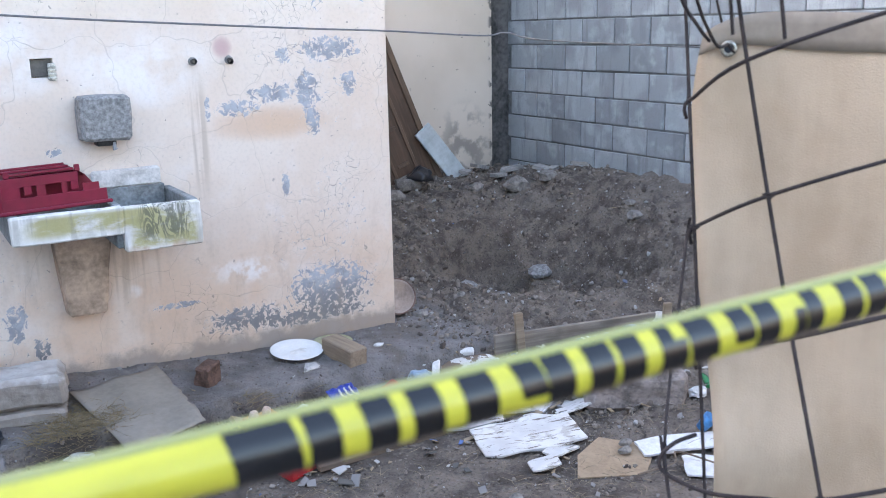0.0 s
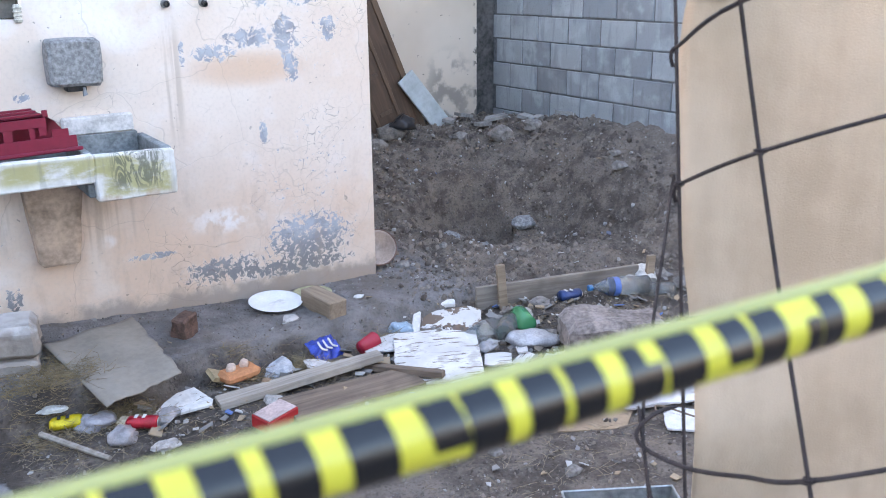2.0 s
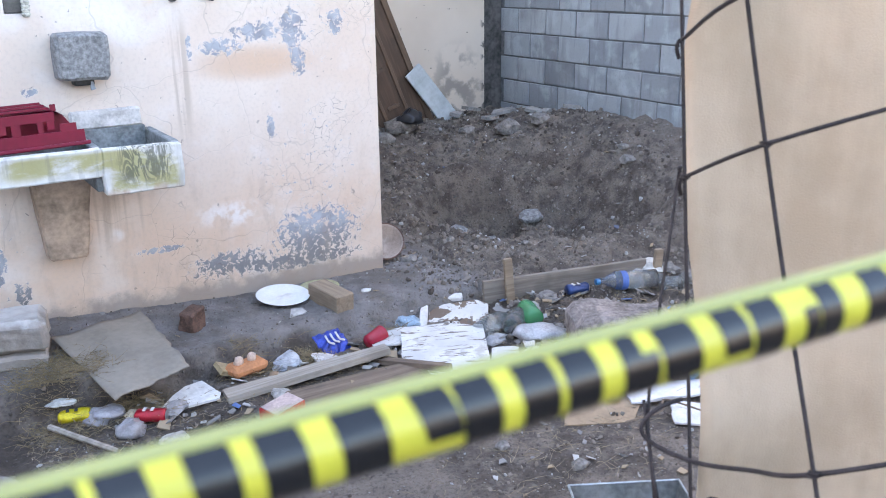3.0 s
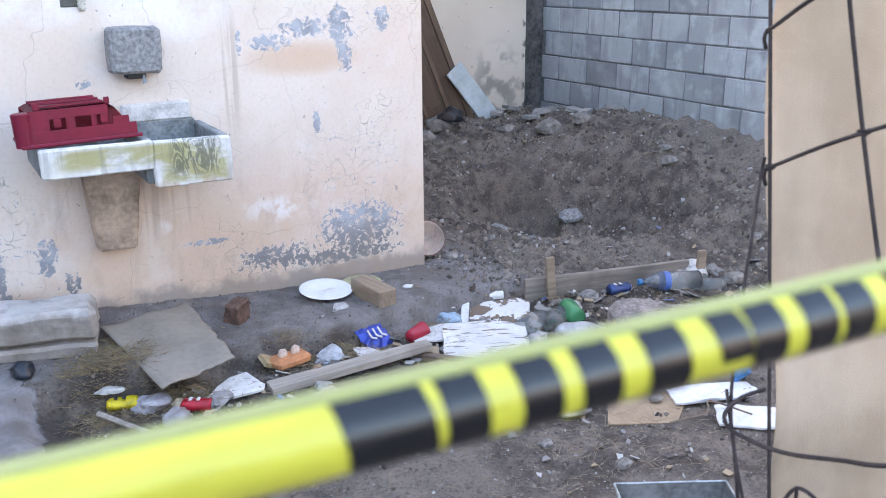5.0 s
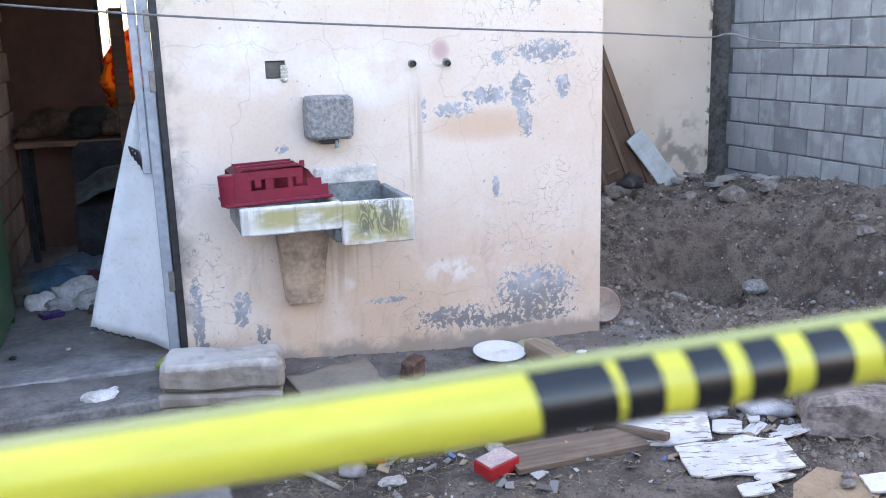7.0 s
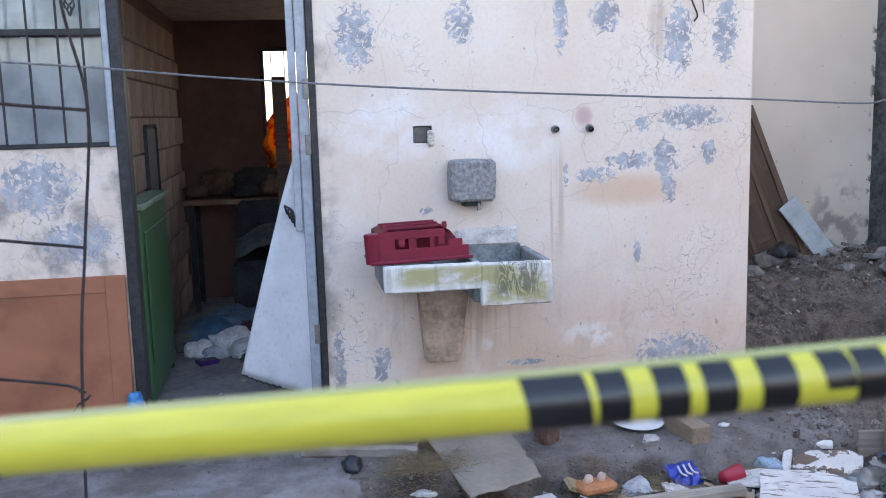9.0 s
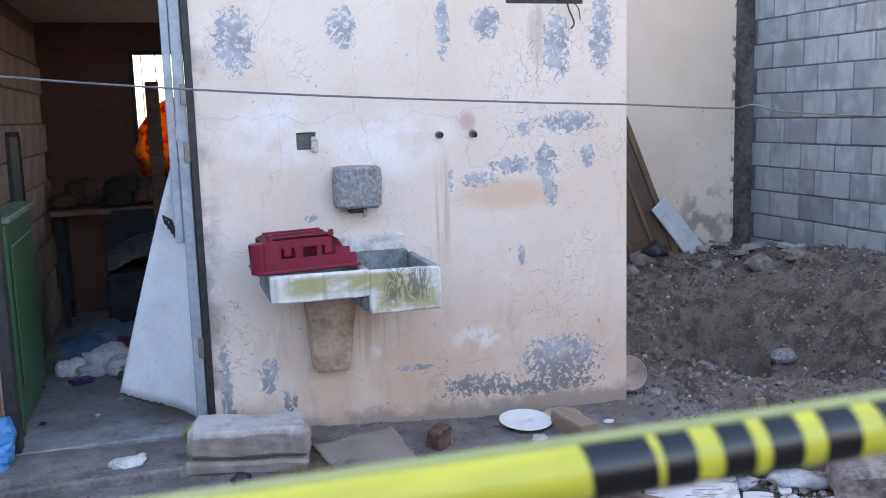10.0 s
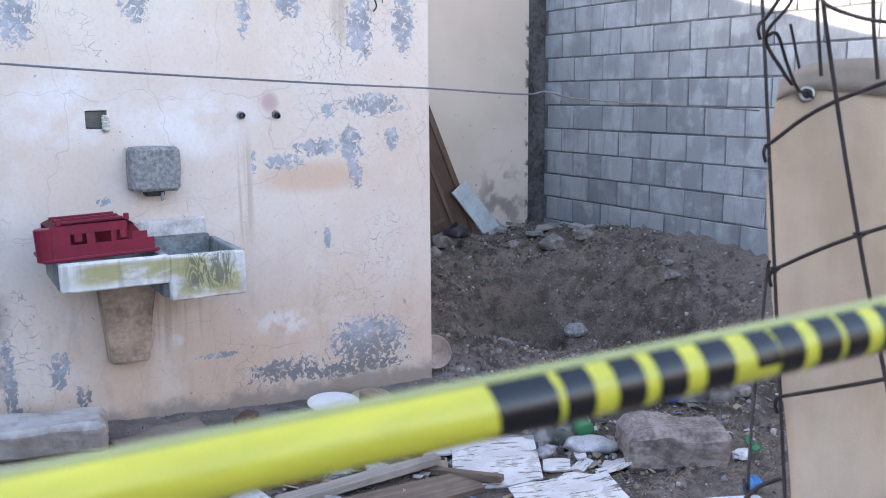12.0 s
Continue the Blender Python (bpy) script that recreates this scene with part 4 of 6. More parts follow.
# ---- barrier tape rolled into a cord, close to the camera ----
TX, TR = -2.147, 0.0080
T_DIR = Vector((1, -0.1705, 0.0707))


def tape_material(name, colour, rough):
    k = Mat(name, rough)
    k.bsdf.inputs["Coat Weight"].default_value = 0.3
    n = k.noise(3.0, 3, co=k.scaled(8, 60, 60))
    col = k.mix(k.ramp(n, 0.3, 0.7), tuple(c * 0.86 for c in colour), colour)
    return k.done(col, k.noise(1.0, 3, co=k.scaled(20, 260, 260)), 0.12, 0.002)


TAPE_Y = tape_material("yellow tape plastic", (0.60, 0.55, 0.055), 0.40)
TAPE_K = tape_material("black tape print", (0.008, 0.008, 0.009), 0.26)
TAPE_EDGE = tape_material("dull yellow tape edge", (0.27, 0.28, 0.07), 0.6)
tape = thing("barrier_tape", "yellow barrier tape rolled to a cord with black print", "tape")


def tape_axis(x):
    """Middle of the cord at x, nearly straight where it passes the path."""
    p = Vector((-2.1, -3.9392, 1.401)) + T_DIR * (x + 2.1)
    return p + Vector((0, 0.0011 * math.sin(x * 9), 0.0006 * math.sin(x * 13) + 0.012 * max(0, x + 1.7) ** 2 + 0.010 * min(0, x + 2.5) ** 2))


bm = bmesh.new()
tube(bm, [tape_axis(-4.6 + 0.02 * i) for i in range(216)], TR, 24)
part("cord", bm, TAPE_Y, tape, smooth=True)
SEG = 14
for x0, x1, a0, a1, slant in [(s[0], s[1], s[2], s[3], s[4]) for s in (
        (0.0, 0.0178, 114, 300, 0.0022), (0.0195, 0.0285, 114, 300, 0.0014), (0.0355, 0.0445, 114, 300, 0.0015), (0.0488, 0.0580, 114, 300, 0.0015),
        (0.0643, 0.0745, 114, 300, 0.0015), (0.0805, 0.0890, 114, 192, 0.0012), (0.0905, 0.0995, 114, 300, 0.0015), (0.1045, 0.1135, 114, 300, 0.0015),
        (0.1153, 0.1240, 114, 300, 0.0015), (0.1295, 0.1350, 114, 300, 0.001), (0.135, 0.1395, 150, 300, 0.001), (0.1395, 0.1500, 114, 210, 0.001), (0.1435, 0.1500, 205, 300, 0.001),
        (0.1560, 0.1640, 114, 195, 0.001), (0.1660, 0.1750, 114, 300, 0.001), (0.1815, 0.1860, 150, 300, 0.001), (0.1860, 0.1930, 114, 300, 0.001), (0.2010, 0.2100, 114, 300, 0.001), (0.2120, 0.2210, 114, 300, 0.001), (0.2280, 0.2370, 114, 300, 0.001), (0.2390, 0.2480, 114, 300, 0.001),
        (-0.160, -0.147, 225, 300, 0.0))]:
    bm = bmesh.new()
    ring = []
    for k in range(4):
        f = k / 3
        row = []
        for j in range(SEG + 1):
            a = radians(a0 + (a1 - a0) * j / SEG)
            x = TX + 0.94 * (x0 + (x1 - x0) * f) + slant * (j / SEG - 0.5) * (2 if f < 0.5 else 2)
            c = tape_axis(x)
            row.append(bm.verts.new(c + (TR + 0.00025) * Vector((0, math.cos(a), math.sin(a)))))
        ring.append(row)
    for p, q in zip(ring, ring[1:]):
        for j in range(SEG):
            bm.faces.new((p[j], p[j + 1], q[j + 1], q[j]))
    part("printed_bar", bm, TAPE_K, tape, smooth=True)
# the free edge of the tape, folded over along the top of the cord
bm = bmesh.new()
ring = []
for i in range(216):
    c = tape_axis(-4.6 + 0.02 * i)
    ring.append([bm.verts.new(c + (TR + 0.00015) * Vector((0, math.cos(radians(a)), math.sin(radians(a))))) for a in range(22, 113, 9)])
for p, q in zip(ring, ring[1:]):
    for j in range(len(p) - 1):
        bm.faces.new((p[j], p[j + 1], q[j + 1], q[j]))
part("folded_edge", bm, TAPE_EDGE, tape, "dull olive yellow folded edge", True)

# ---- bent reinforcing mesh with a canvas tied behind it ----
mesh_fence = thing("wire_mesh", "bent rusty reinforcing mesh hung as a fence", "fence")
V0 = Vector((-1.440, -3.425, 1.347))


def node(i, j):
    """Knot of the mesh: upright wire i, level j (0 is the level of the loop below the top hem)."""
    if i < 0:
        z = 1.278 - 0.138 * j
        return Vector((V0.x + 0.107 * (z - V0.z), V0.y + 0.214 * (z - V0.z), z))
    k = min(j, 2.5)
    p = Vector((-1.508 - 0.001 * k - 0.009 * k * k, -3.584 - 0.036 * k - 0.009 * k * k, 1.341 - 0.1258 * k - 0.0008 * k * k))
    p += Vector((-0.012, -0.045, -0.130)) * (j - k)
    return p + Vector((0.090, -0.098, 0.046)) * i + Vector((0.009, 0.005, -0.005)) * i * (i - 1)


OLD_EYELET, EYELET = Vector((-1.276, -3.326, 1.43)), Vector((-1.369, -3.407, 1.474))


R_W = 0.0022
for i in range(-1, 5):
    bm = bmesh.new()
    tube(bm, smooth_line([node(i, j) for j in range(-3, 8)], 5), R_W, 6)
    part("upright_wire", bm, RUSTY, mesh_fence)
for j in range(-2, 8):
    p = [node(i, j) for i in range(-1, 5)]
    near = p[0].lerp(p[1], 0.05)
    loop = [p[0] + Vector((0.001, 0.004, -0.020)), p[0] + Vector((-0.004, 0.003, -0.010)), p[0] + Vector((-0.0035, 0.001, -0.002))]
    bm = bmesh.new()
    if j == 2:
        loop = [Vector(v) for v in ((-1.522, -3.524, 1.078), (-1.547, -3.516, 1.071), (-1.562, -3.511, 1.054), (-1.56, -3.524, 1.041), (-1.551, -3.571, 1.04))]
        near = Vector((-1.551, -3.632, 1.062))
    tube(bm, smooth_line(loop + [near] + p[1:], 6), R_W, 6)
    part("cross_wire", bm, RUSTY, mesh_fence)
# loose ends, ties and the folded-back strip
ends = [
    [(-1.439, -3.425, 1.285), (-1.443, -3.425, 1.26), (-1.472, -3.446, 1.201), (-1.49, -3.458, 1.164), (-1.544, -3.501, 1.073), (-1.566, -3.531, 1.024), (-1.580, -3.57, 0.95), (-1.585, -3.60, 0.80)],
    [(-1.55, -3.50, 1.075), (-1.57, -3.54, 1.00), (-1.575, -3.56, 0.90)],
    [(-1.575, -3.59, 0.985), (-1.559, -3.60, 1.019), (-1.545, -3.625, 1.0), (-1.54, -3.64, 0.96)],
    [(-1.559, -3.60, 1.019), (-1.557, -3.60, 0.96), (-1.56, -3.61, 0.80)],
    [(-1.503, -3.50, 1.60), (-1.513, -3.496, 1.561), (-1.51, -3.465, 1.53), (-1.482, -3.465, 1.496), (-1.46, -3.46, 1.482)],
    [(-1.51, -3.465, 1.53), (-1.500, -3.471, 1.532), (-1.469, -3.46, 1.502), (-1.425, -3.44, 1.476), (-1.372, -3.408, 1.476)],
    [(-1.538, -3.55, 1.58), (-1.558, -3.567, 1.555), (-1.56, -3.595, 1.541), (-1.567, -3.637, 1.531), (-1.57, -3.68, 1.53)],
    [(-1.521, -3.533, 1.66), (-1.521, -3.533, 1.56), (-1.514, -3.537, 1.489)],
    [(-1.533, -3.60, 1.66), (-1.533, -3.60, 1.553), (-1.526, -3.605, 1.485)],
]
for e in ends:
    bm = bmesh.new()
    tube(bm, smooth_line(e, 6), 0.0019, 6)
    part("loose_wire", bm, RUSTY, mesh_fence)
for i, j in ((0, 2), (0, 0), (-1, 0), (1, 0)):
    bm = bmesh.new()
    c = node(i, j)
    tube(bm, [c + 0.006 * Vector((math.cos(a * 1.3), math.sin(a * 1.3) * 0.8, 0.12 * a - 0.5)) for a in range(10)], 0.0011, 5)
    part("wire_tie", bm, RUSTY, mesh_fence)
for x, y in ((-0.80, -3.98),):
    bm = bmesh.new()
    tube(bm, [(x, y + 0.02, ground_z(x, y) - 0.1), (x, y, 1.76)], 0.006, 8)
    part("stake", bm, RUSTY, mesh_fence)

CANVAS = Mat("tan canvas", 0.85)
_n = CANVAS.math('ADD', CANVAS.math('MULTIPLY', CANVAS.noise(6, 5), 0.7), CANVAS.math('MULTIPLY', CANVAS.noise(1.0, 4, co=CANVAS.scaled(25, 25, 5)), 0.3))
_c = CANVAS.mix(CANVAS.ramp(_n, 0.35, 0.68), (0.42, 0.315, 0.225), (0.56, 0.435, 0.325))
_c = CANVAS.mix(CANVAS.math('MULTIPLY', CANVAS.ramp(CANVAS.noise(3, 5), 0.56, 0.7), 0.35), _c, (0.25, 0.19, 0.145))
CANVAS = CANVAS.done(_c, CANVAS.math('ADD', CANVAS.noise(420, 2), CANVAS.math('MULTIPLY', CANVAS.noise(11, 4), 1.5)), 0.25, 0.004)
HEM = plain("grey brown hem", (0.30, 0.245, 0.20), 0.85, vary=0.1, scale=12)
canvas = thing("canvas_sheet", "tan canvas sheet tied behind the wire mesh", "canvas", Matrix.Translation(EYELET) @ Matrix.Scale(0.93, 4) @ Matrix.Translation(-OLD_EYELET))
C_L, C_R = Vector((-1.325, -3.332, 0)), Vector((-0.62, -4.02, 0))


def canvas_at(u, v):
    """u from the free edge along the sheet, v from the top hem (0) down to the ground end (1)."""
    top = 1.484 - 0.02 * math.sin(min(u, .5) * 6.3) + 0.16 * max(0, u - 0.30) + 0.02 * math.exp(-u * 30)
    top -= 0.06 * math.exp(-u * 26)
    z = top * (1 - v) - 0.16 * v
    e = 0.018 * math.exp(-u * 22) * math.cos(v * 9)
    p = C_L.lerp(C_R, u - 0.022 * (1 - math.exp(-v * 14)) * math.exp(-u * 12))
    nrm = Vector((0.70, 0.71, 0))
    wave = 0.012 * math.sin(u * 17 + v * 3) + 0.010 * noise.noise(Vector((u * 4, v * 7, 5))) + e
    wave += 0.020 * v * math.sin(u * 9 + 1)
    wave -= 0.030 * math.exp(-((v - 0.36) / 0.05) ** 2 - (u / 0.10) ** 2)
    q = p + nrm * (wave + 0.03) + (C_R - C_L).normalized() * (0.05 * step01(0.02, 0.35, v) + 0.06 * max(0, v - 0.2))
    return Vector((q.x, q.y, z))


bm = sheet_bm(1, 1, 0.0016, 70, 90, canvas_at)
part("sheet", bm, CANVAS, canvas, smooth=True)
bm = sheet_bm(1, 1, 0.0016, 70, 3, lambda u, v: canvas_at(u, v * 0.028 * (0.6 + 0.4 * min(1, u * 9))) + Vector((-0.0025, -0.0025, 0.0015)))
hem = part("hem", bm, HEM, canvas, "grey brown stitched hem", True)
gp = canvas_at(0.035, 0.022) + Vector((-0.005, -0.005, 0))
ring = Matrix.Translation(gp) @ Vector((-0.70, -0.71, 0.05)).to_track_quat('Z', 'Y').to_matrix().to_4x4()
bm = bmesh.new()
lathe(bm, [(0.0052, -0.002), (0.0052, 0.0018), (0.0070, 0.0030), (0.0098, 0.0022), (0.0104, 0.0), (0.0104, -0.002)], 24, ring)
for f in list(bm.faces):
    if len(f.verts) > 4:
        bm.faces.remove(f)
part("grommet", bm, plain("tarnished brass", (0.42, 0.39, 0.34), 0.3, 0.9, vary=0.25, scale=200), hem, "tarnished brass eyelet", True)
bm = bmesh.new()
lathe(bm, [(0.0050, -0.001), (0.0050, 0.0012)], 18, ring)
part("eyelet_hole", bm, DARK, hem)
bm = bmesh.new()
tube(bm, smooth_line([(-1.30, -3.315, 1.512), gp + Vector((0.004, 0.012, 0.02)), gp + Vector((-0.004, -0.004, 0.004)), gp + Vector((0.003, -0.006, -0.004)), gp + Vector((0.006, 0.0, 0.002))], 6), 0.0018, 6)
part("tie", bm, RUSTY, canvas)

# ---- things on the concrete strip ----
def on(x, y, dz=0.0):
    return Matrix.Translation((x, y, ground_z(x, y) + dz))


WHITE = plain("dirty white", (0.66, 0.65, 0.64), 0.6, vary=0.12, scale=10)
CARD = plain("brown cardboard", (0.34, 0.245, 0.165), 0.9, vary=0.12, scale=12)
STONE = plain("grey brown stone", (0.24, 0.22, 0.205), 0.92, vary=0.3, scale=12, bump=0.6)
OLDWOOD = wood_material("weathered grey wood", (0.27, 0.235, 0.20), (0.42, 0.375, 0.33), (3, 45, 45))
PINE = wood_material("pale brown wood", (0.21, 0.155, 0.11), (0.32, 0.245, 0.18), (3, 45, 45))
DARKWOOD = wood_material("dirty brown wood", (0.12, 0.085, 0.065), (0.22, 0.165, 0.125), (3, 45, 45))
CLEAR = Mat("cloudy plastic", 0.16)
CLEAR.bsdf.inputs["Transmission Weight"].default_value = 0.88
CLEAR = CLEAR.done(CLEAR.mix(CLEAR.ramp(CLEAR.noise(20, 4), 0.35, 0.65), (0.42, 0.45, 0.46), (0.66, 0.69, 0.71)), CLEAR.noise(40, 3), 0.3, 0.003)

# big pale block at the door
bm = bmesh.new()
box(bm, (-0.255, -0.115, 0.064), (0.255, 0.115, 0.20), 0.026)
box(bm, (-0.262, -0.122, 0), (0.25, 0.118, 0.060), 0.012)
bmesh.ops.subdivide_edges(bm, edges=bm.edges[:], cuts=4, use_grid_fill=True)
rough_up(bm, 0.014, 7, 2)
rough_up(bm, 0.004, 40, 3)
k = Mat("limed adobe block", 0.95)
_, _, kz = k.xyz()
kc = k.mix(k.ramp(k.noise(7, 5), 0.35, 0.65), (0.21, 0.175, 0.15), (0.36, 0.315, 0.28))
kc = k.mix(k.math('MULTIPLY', k.ramp(k.math('ADD', kz, k.math('MULTIPLY', k.noise(9, 4), 0.12)), 0.21, 0.27), 0.75), kc, (0.62, 0.60, 0.59))
kc = k.mix(k.math('MULTIPLY', k.ramp(k.noise(4, 6, 0.7), 0.5, 0.62), 0.5), kc, (0.20, 0.17, 0.15))
adobe = k.done(kc, k.noise(60, 5), 0.6, 0.006)
solo("stone_block", bm, adobe, "whitewashed adobe block lying by the door", "block", on(-1.955, -0.275, -0.012) @ pose(0, 0, 0, 0, 1, -11))
# bent sheet of fibreboard
card_pts = [Vector(p) for p in ((-1.69, -0.25, 0.01), (-1.28, -0.08, 0.0), (-1.26, -0.74, -0.03), (-1.57, -0.82, -0.06))]


def card_at(u, v):
    p = card_pts[0].lerp(card_pts[1], u).lerp(card_pts[3].lerp(card_pts[2], u), v)
    p.x += 0.018 * noise.noise(Vector((v * 9, 1, 3))) * (u > 0.98)
    p.y += 0.03 * noise.noise(Vector((u * 8, 5, 3))) * (v > 0.98)
    p.z += 0.012 + 0.03 * v * (1 - v) + 0.012 * noise.noise(Vector((u * 3, v * 3, 9))) + 0.045 * step01(0.55, 0.0, v) * step01(0.5, 0.0, u) * 0.3
    return p


bm = sheet_bm(1, 1, 0.005, 20, 20, card_at)
solo("fibreboard", bm, plain("grey brown fibreboard", (0.27, 0.235, 0.20), 0.9, vary=0.10, scale=7), "bent grey brown fibreboard sheet on the kerb", "board", smooth=True)
bm = bmesh.new()
box(bm, (-0.06, -0.04, -0.03), (0.06, 0.04, 0.085), 0.008)
bmesh.ops.subdivide_edges(bm, edges=bm.edges[:], cuts=3, use_grid_fill=True)
rough_up(bm, 0.020, 11, 6)
rough_up(bm, 0.004, 45, 2)
solo("brick_piece", bm, plain("burnt brick", (0.15, 0.085, 0.065), 0.92, vary=0.3, scale=20, bump=0.6), "broken dark red brick on the kerb", "brick", on(-1.11, -0.30, 0.02) @ pose(0, 0, 0, 8, -6, 35))
plate = thing("plate", "white oval plate upside on the kerb", "plate", on(-0.63, -0.185, 0.022) @ pose(0, 0, 0, 9, 3, -24))
bm = bmesh.new()
lathe(bm, [(0.075, 0.0), (0.09, 0.004), (0.126, 0.014), (0.131, 0.017), (0.126, 0.018), (0.085, 0.010), (0.0005, 0.009)], 36, squash=0.84)
dish = part("dish", bm, plain("white glazed china", (0.78, 0.79, 0.80), 0.18, vary=0.05), plate, smooth=True)
bm = bmesh.new()
lathe(bm, [(0.05, 0.0105), (0.03, 0.0125), (0.0005, 0.013)], 16, pose(0.01, -0.01, 0, 0, 0, 30), 0.5)
rough_up(bm, 0.006, 40)
part("dried_food", bm, WHITE, dish)
bm = bmesh.new()
lathe(bm, [(0.06, 0.0), (0.098, 0.012), (0.10, 0.014), (0.095, 0.013), (0.0005, 0.004)], 28)
solo("saucer", bm, plain("yellowed glass dish", (0.40, 0.39, 0.25), 0.25), "yellowish dish lying behind the wood block", "plate", on(-0.42, -0.15, 0.006), smooth=True)
bm = bmesh.new()
prism(bm, [(-0.05, -0.03), (0.045, -0.035), (0.05, 0.02), (0.0, 0.035)], 0, 0.006)
solo("chip", bm, plain("grey shard", (0.45, 0.44, 0.44), 0.8), "pale broken shard beside the plate", "shard", on(-0.645, -0.365, 0.005) @ pose(0, 0, 0, 8, 0, 10))
bm = bmesh.new()
box(bm, (-0.12, -0.05, 0), (0.12, 0.05, 0.09), 0.005)
solo("wood_block", bm, PINE, "sawn pale wood offcut on the kerb", "wood", on(-0.45, -0.34, -0.012) @ pose(0, 0, 0, 0, 3, -80))
bm = stone_bm((0.03, 0.02, 0.012), 1.1, 0.5, 2)
solo("paper_scrap", bm, WHITE, "small white paper scrap on the dirt", "paper", on(-0.24, -0.30, 0.004))
bowl = thing("bowl", "beige enamel bowl by the wall corner", "bowl", on(0.11, 0.15, 0.075) @ pose(0, 0, 0, 58, 6, -20))
bm = bmesh.new()
lathe(bm, [(0.05, 0.0), (0.095, 0.05), (0.102, 0.058), (0.098, 0.060), (0.088, 0.05), (0.045, 0.008), (0.0005, 0.006)], 28)
shell = part("shell", bm, plain("beige enamel", (0.42, 0.33, 0.28), 0.4), bowl, smooth=True)
bm = bmesh.new()
tube(bm, [(0.102 * math.cos(a * .25), 0.102 * math.sin(a * .25), 0.060) for a in range(26)], 0.004, 6)
part("rim", bm, plain("chipped brown rim", (0.16, 0.09, 0.07), 0.5), shell)

# ---- litter in the hollow ----
bm = bmesh.new()
prism(bm, [(-0.37, -0.05), (0.36, -0.04), (0.37, 0.035), (0.1, 0.05), (-0.36, 0.06)], 0, 0.028)
solo("plank", bm, OLDWOOD, "weathered grey plank lying in the litter", "plank", on(-0.79, -0.85, 0.018) @ pose(0, 0, 0, -6, -3, -1))
bm = bmesh.new()
prism(bm, [(-0.30, -0.11), (0.29, -0.09), (0.31, 0.09), (-0.29, 0.10)], 0, 0.02)
solo("plank", bm, DARKWOOD, "dirty brown board in the litter", "plank", on(-0.66, -1.06, 0.005) @ pose(0, 0, 0, 2, 1, 1))
bm = bmesh.new()
box(bm, (-0.19, -0.018, 0), (0.19, 0.018, 0.03), 0.003)
solo("batten", bm, DARKWOOD, "short brown batten beside the painted board", "batten", on(-0.39, -1.0, 0.02) @ pose(0, 0, 0, 0, -5, -58))
k = Mat("flaking white paint on wood", 0.75)
streak = k.noise(1.0, 6, 0.65, co=k.scaled(7, 60, 30), dist=0.5)
kc = k.mix(k.ramp(k.noise(6, 5), 0.35, 0.65), (0.50, 0.49, 0.49), (0.64, 0.63, 0.62))
kc = k.mix(k.ramp(streak, 0.565, 0.59), kc, (0.17, 0.14, 0.12))
kc = k.mix(k.math('MULTIPLY', k.ramp(k.noise(9, 6, 0.7), 0.55, 0.62), 0.6), kc, (0.36, 0.33, 0.30))
PAINTED = k.done(kc, streak, 0.5, 0.004)


def board_bm(w, h, seed):
    bm = bmesh.new()
    o = []
    for i in range(18):
        a = 2 * math.pi * i / 18
        c, s = math.cos(a), math.sin(a)
        m = 1 / max(abs(c), abs(s))
        j = 1 + 0.06 * noise.noise(Vector((i * 1.3, seed, 0)))
        o.append((w / 2 * c * m * j, h / 2 * s * m * j))
    prism(bm, o, 0, 0.008)
    bmesh.ops.subdivide_edges(bm, edges=bm.edges[:], cuts=2, use_grid_fill=True)
    for v in bm.verts:
        v.co.z += 0.05 * w * noise.noise(Vector((v.co.x * 9, v.co.y * 9, seed)))
    return bm


for x, y, w, h, rz, rx, dz in ((-0.20, -0.97, .38, .42, -28, 8, .04), (-0.28, -0.72, .30, .14, -12, 4, .02), (-0.12, -1.38, .44, .26, -16, 4, .02)):
    solo("painted_board", board_bm(w, h, w * 9), PAINTED, "thin board with flaking white paint in the litter", "board", on(x, y, dz) @ pose(0, 0, 0, rx, -2, rz), group="painted boards")
for i, (x, y, w, h, rz) in enumerate(((0.12, -1.16, .14, .06, 20), (0.02, -1.12, .12, .09, -35), (0.18, -1.08, .12, .05, 60), (0.20, -1.28, .16, .08, -10), (0.08, -1.36, .10, .07, 40), (-0.08, -1.55, .16, .08, 12), (-0.22, -1.62, .12, .07, -15), (0.30, -1.22, .10, .05, 15))):
    solo("board_chip", board_bm(w, h, i * 3.3), PAINTED, "broken flake of white painted board", "shard", on(x, y, 0.006 + 0.006 * i % 0.02) @ pose(0, 0, 0, random.uniform(-14, 14), random.uniform(-12, 12), rz), group="board flakes")
# broken white plaster sheet by the fibreboard
bm = bmesh.new()
prism(bm, [(-0.16, -0.06), (-0.02, -0.085), (0.04, -0.03), (0.13, -0.05), (0.10, 0.08), (0.02, 0.07), (-0.05, 0.03)], 0, 0.012)
solo("tile_piece", bm, WHITE, "broken white sheet of board", "shard", on(-1.28, -0.735, 0.012) @ pose(0, 0, 0, 10, 3, 8))
bm = bmesh.new()
prism(bm, [(-0.08, -0.02), (0.05, -0.03), (0.08, 0.01), (-0.03, 0.03)], 0, 0.01)
solo("tile_piece", bm, WHITE, "small broken white sheet of board", "shard", on(-1.24, -0.83, 0.012) @ pose(0, 0, 0, 4, 3, 12))
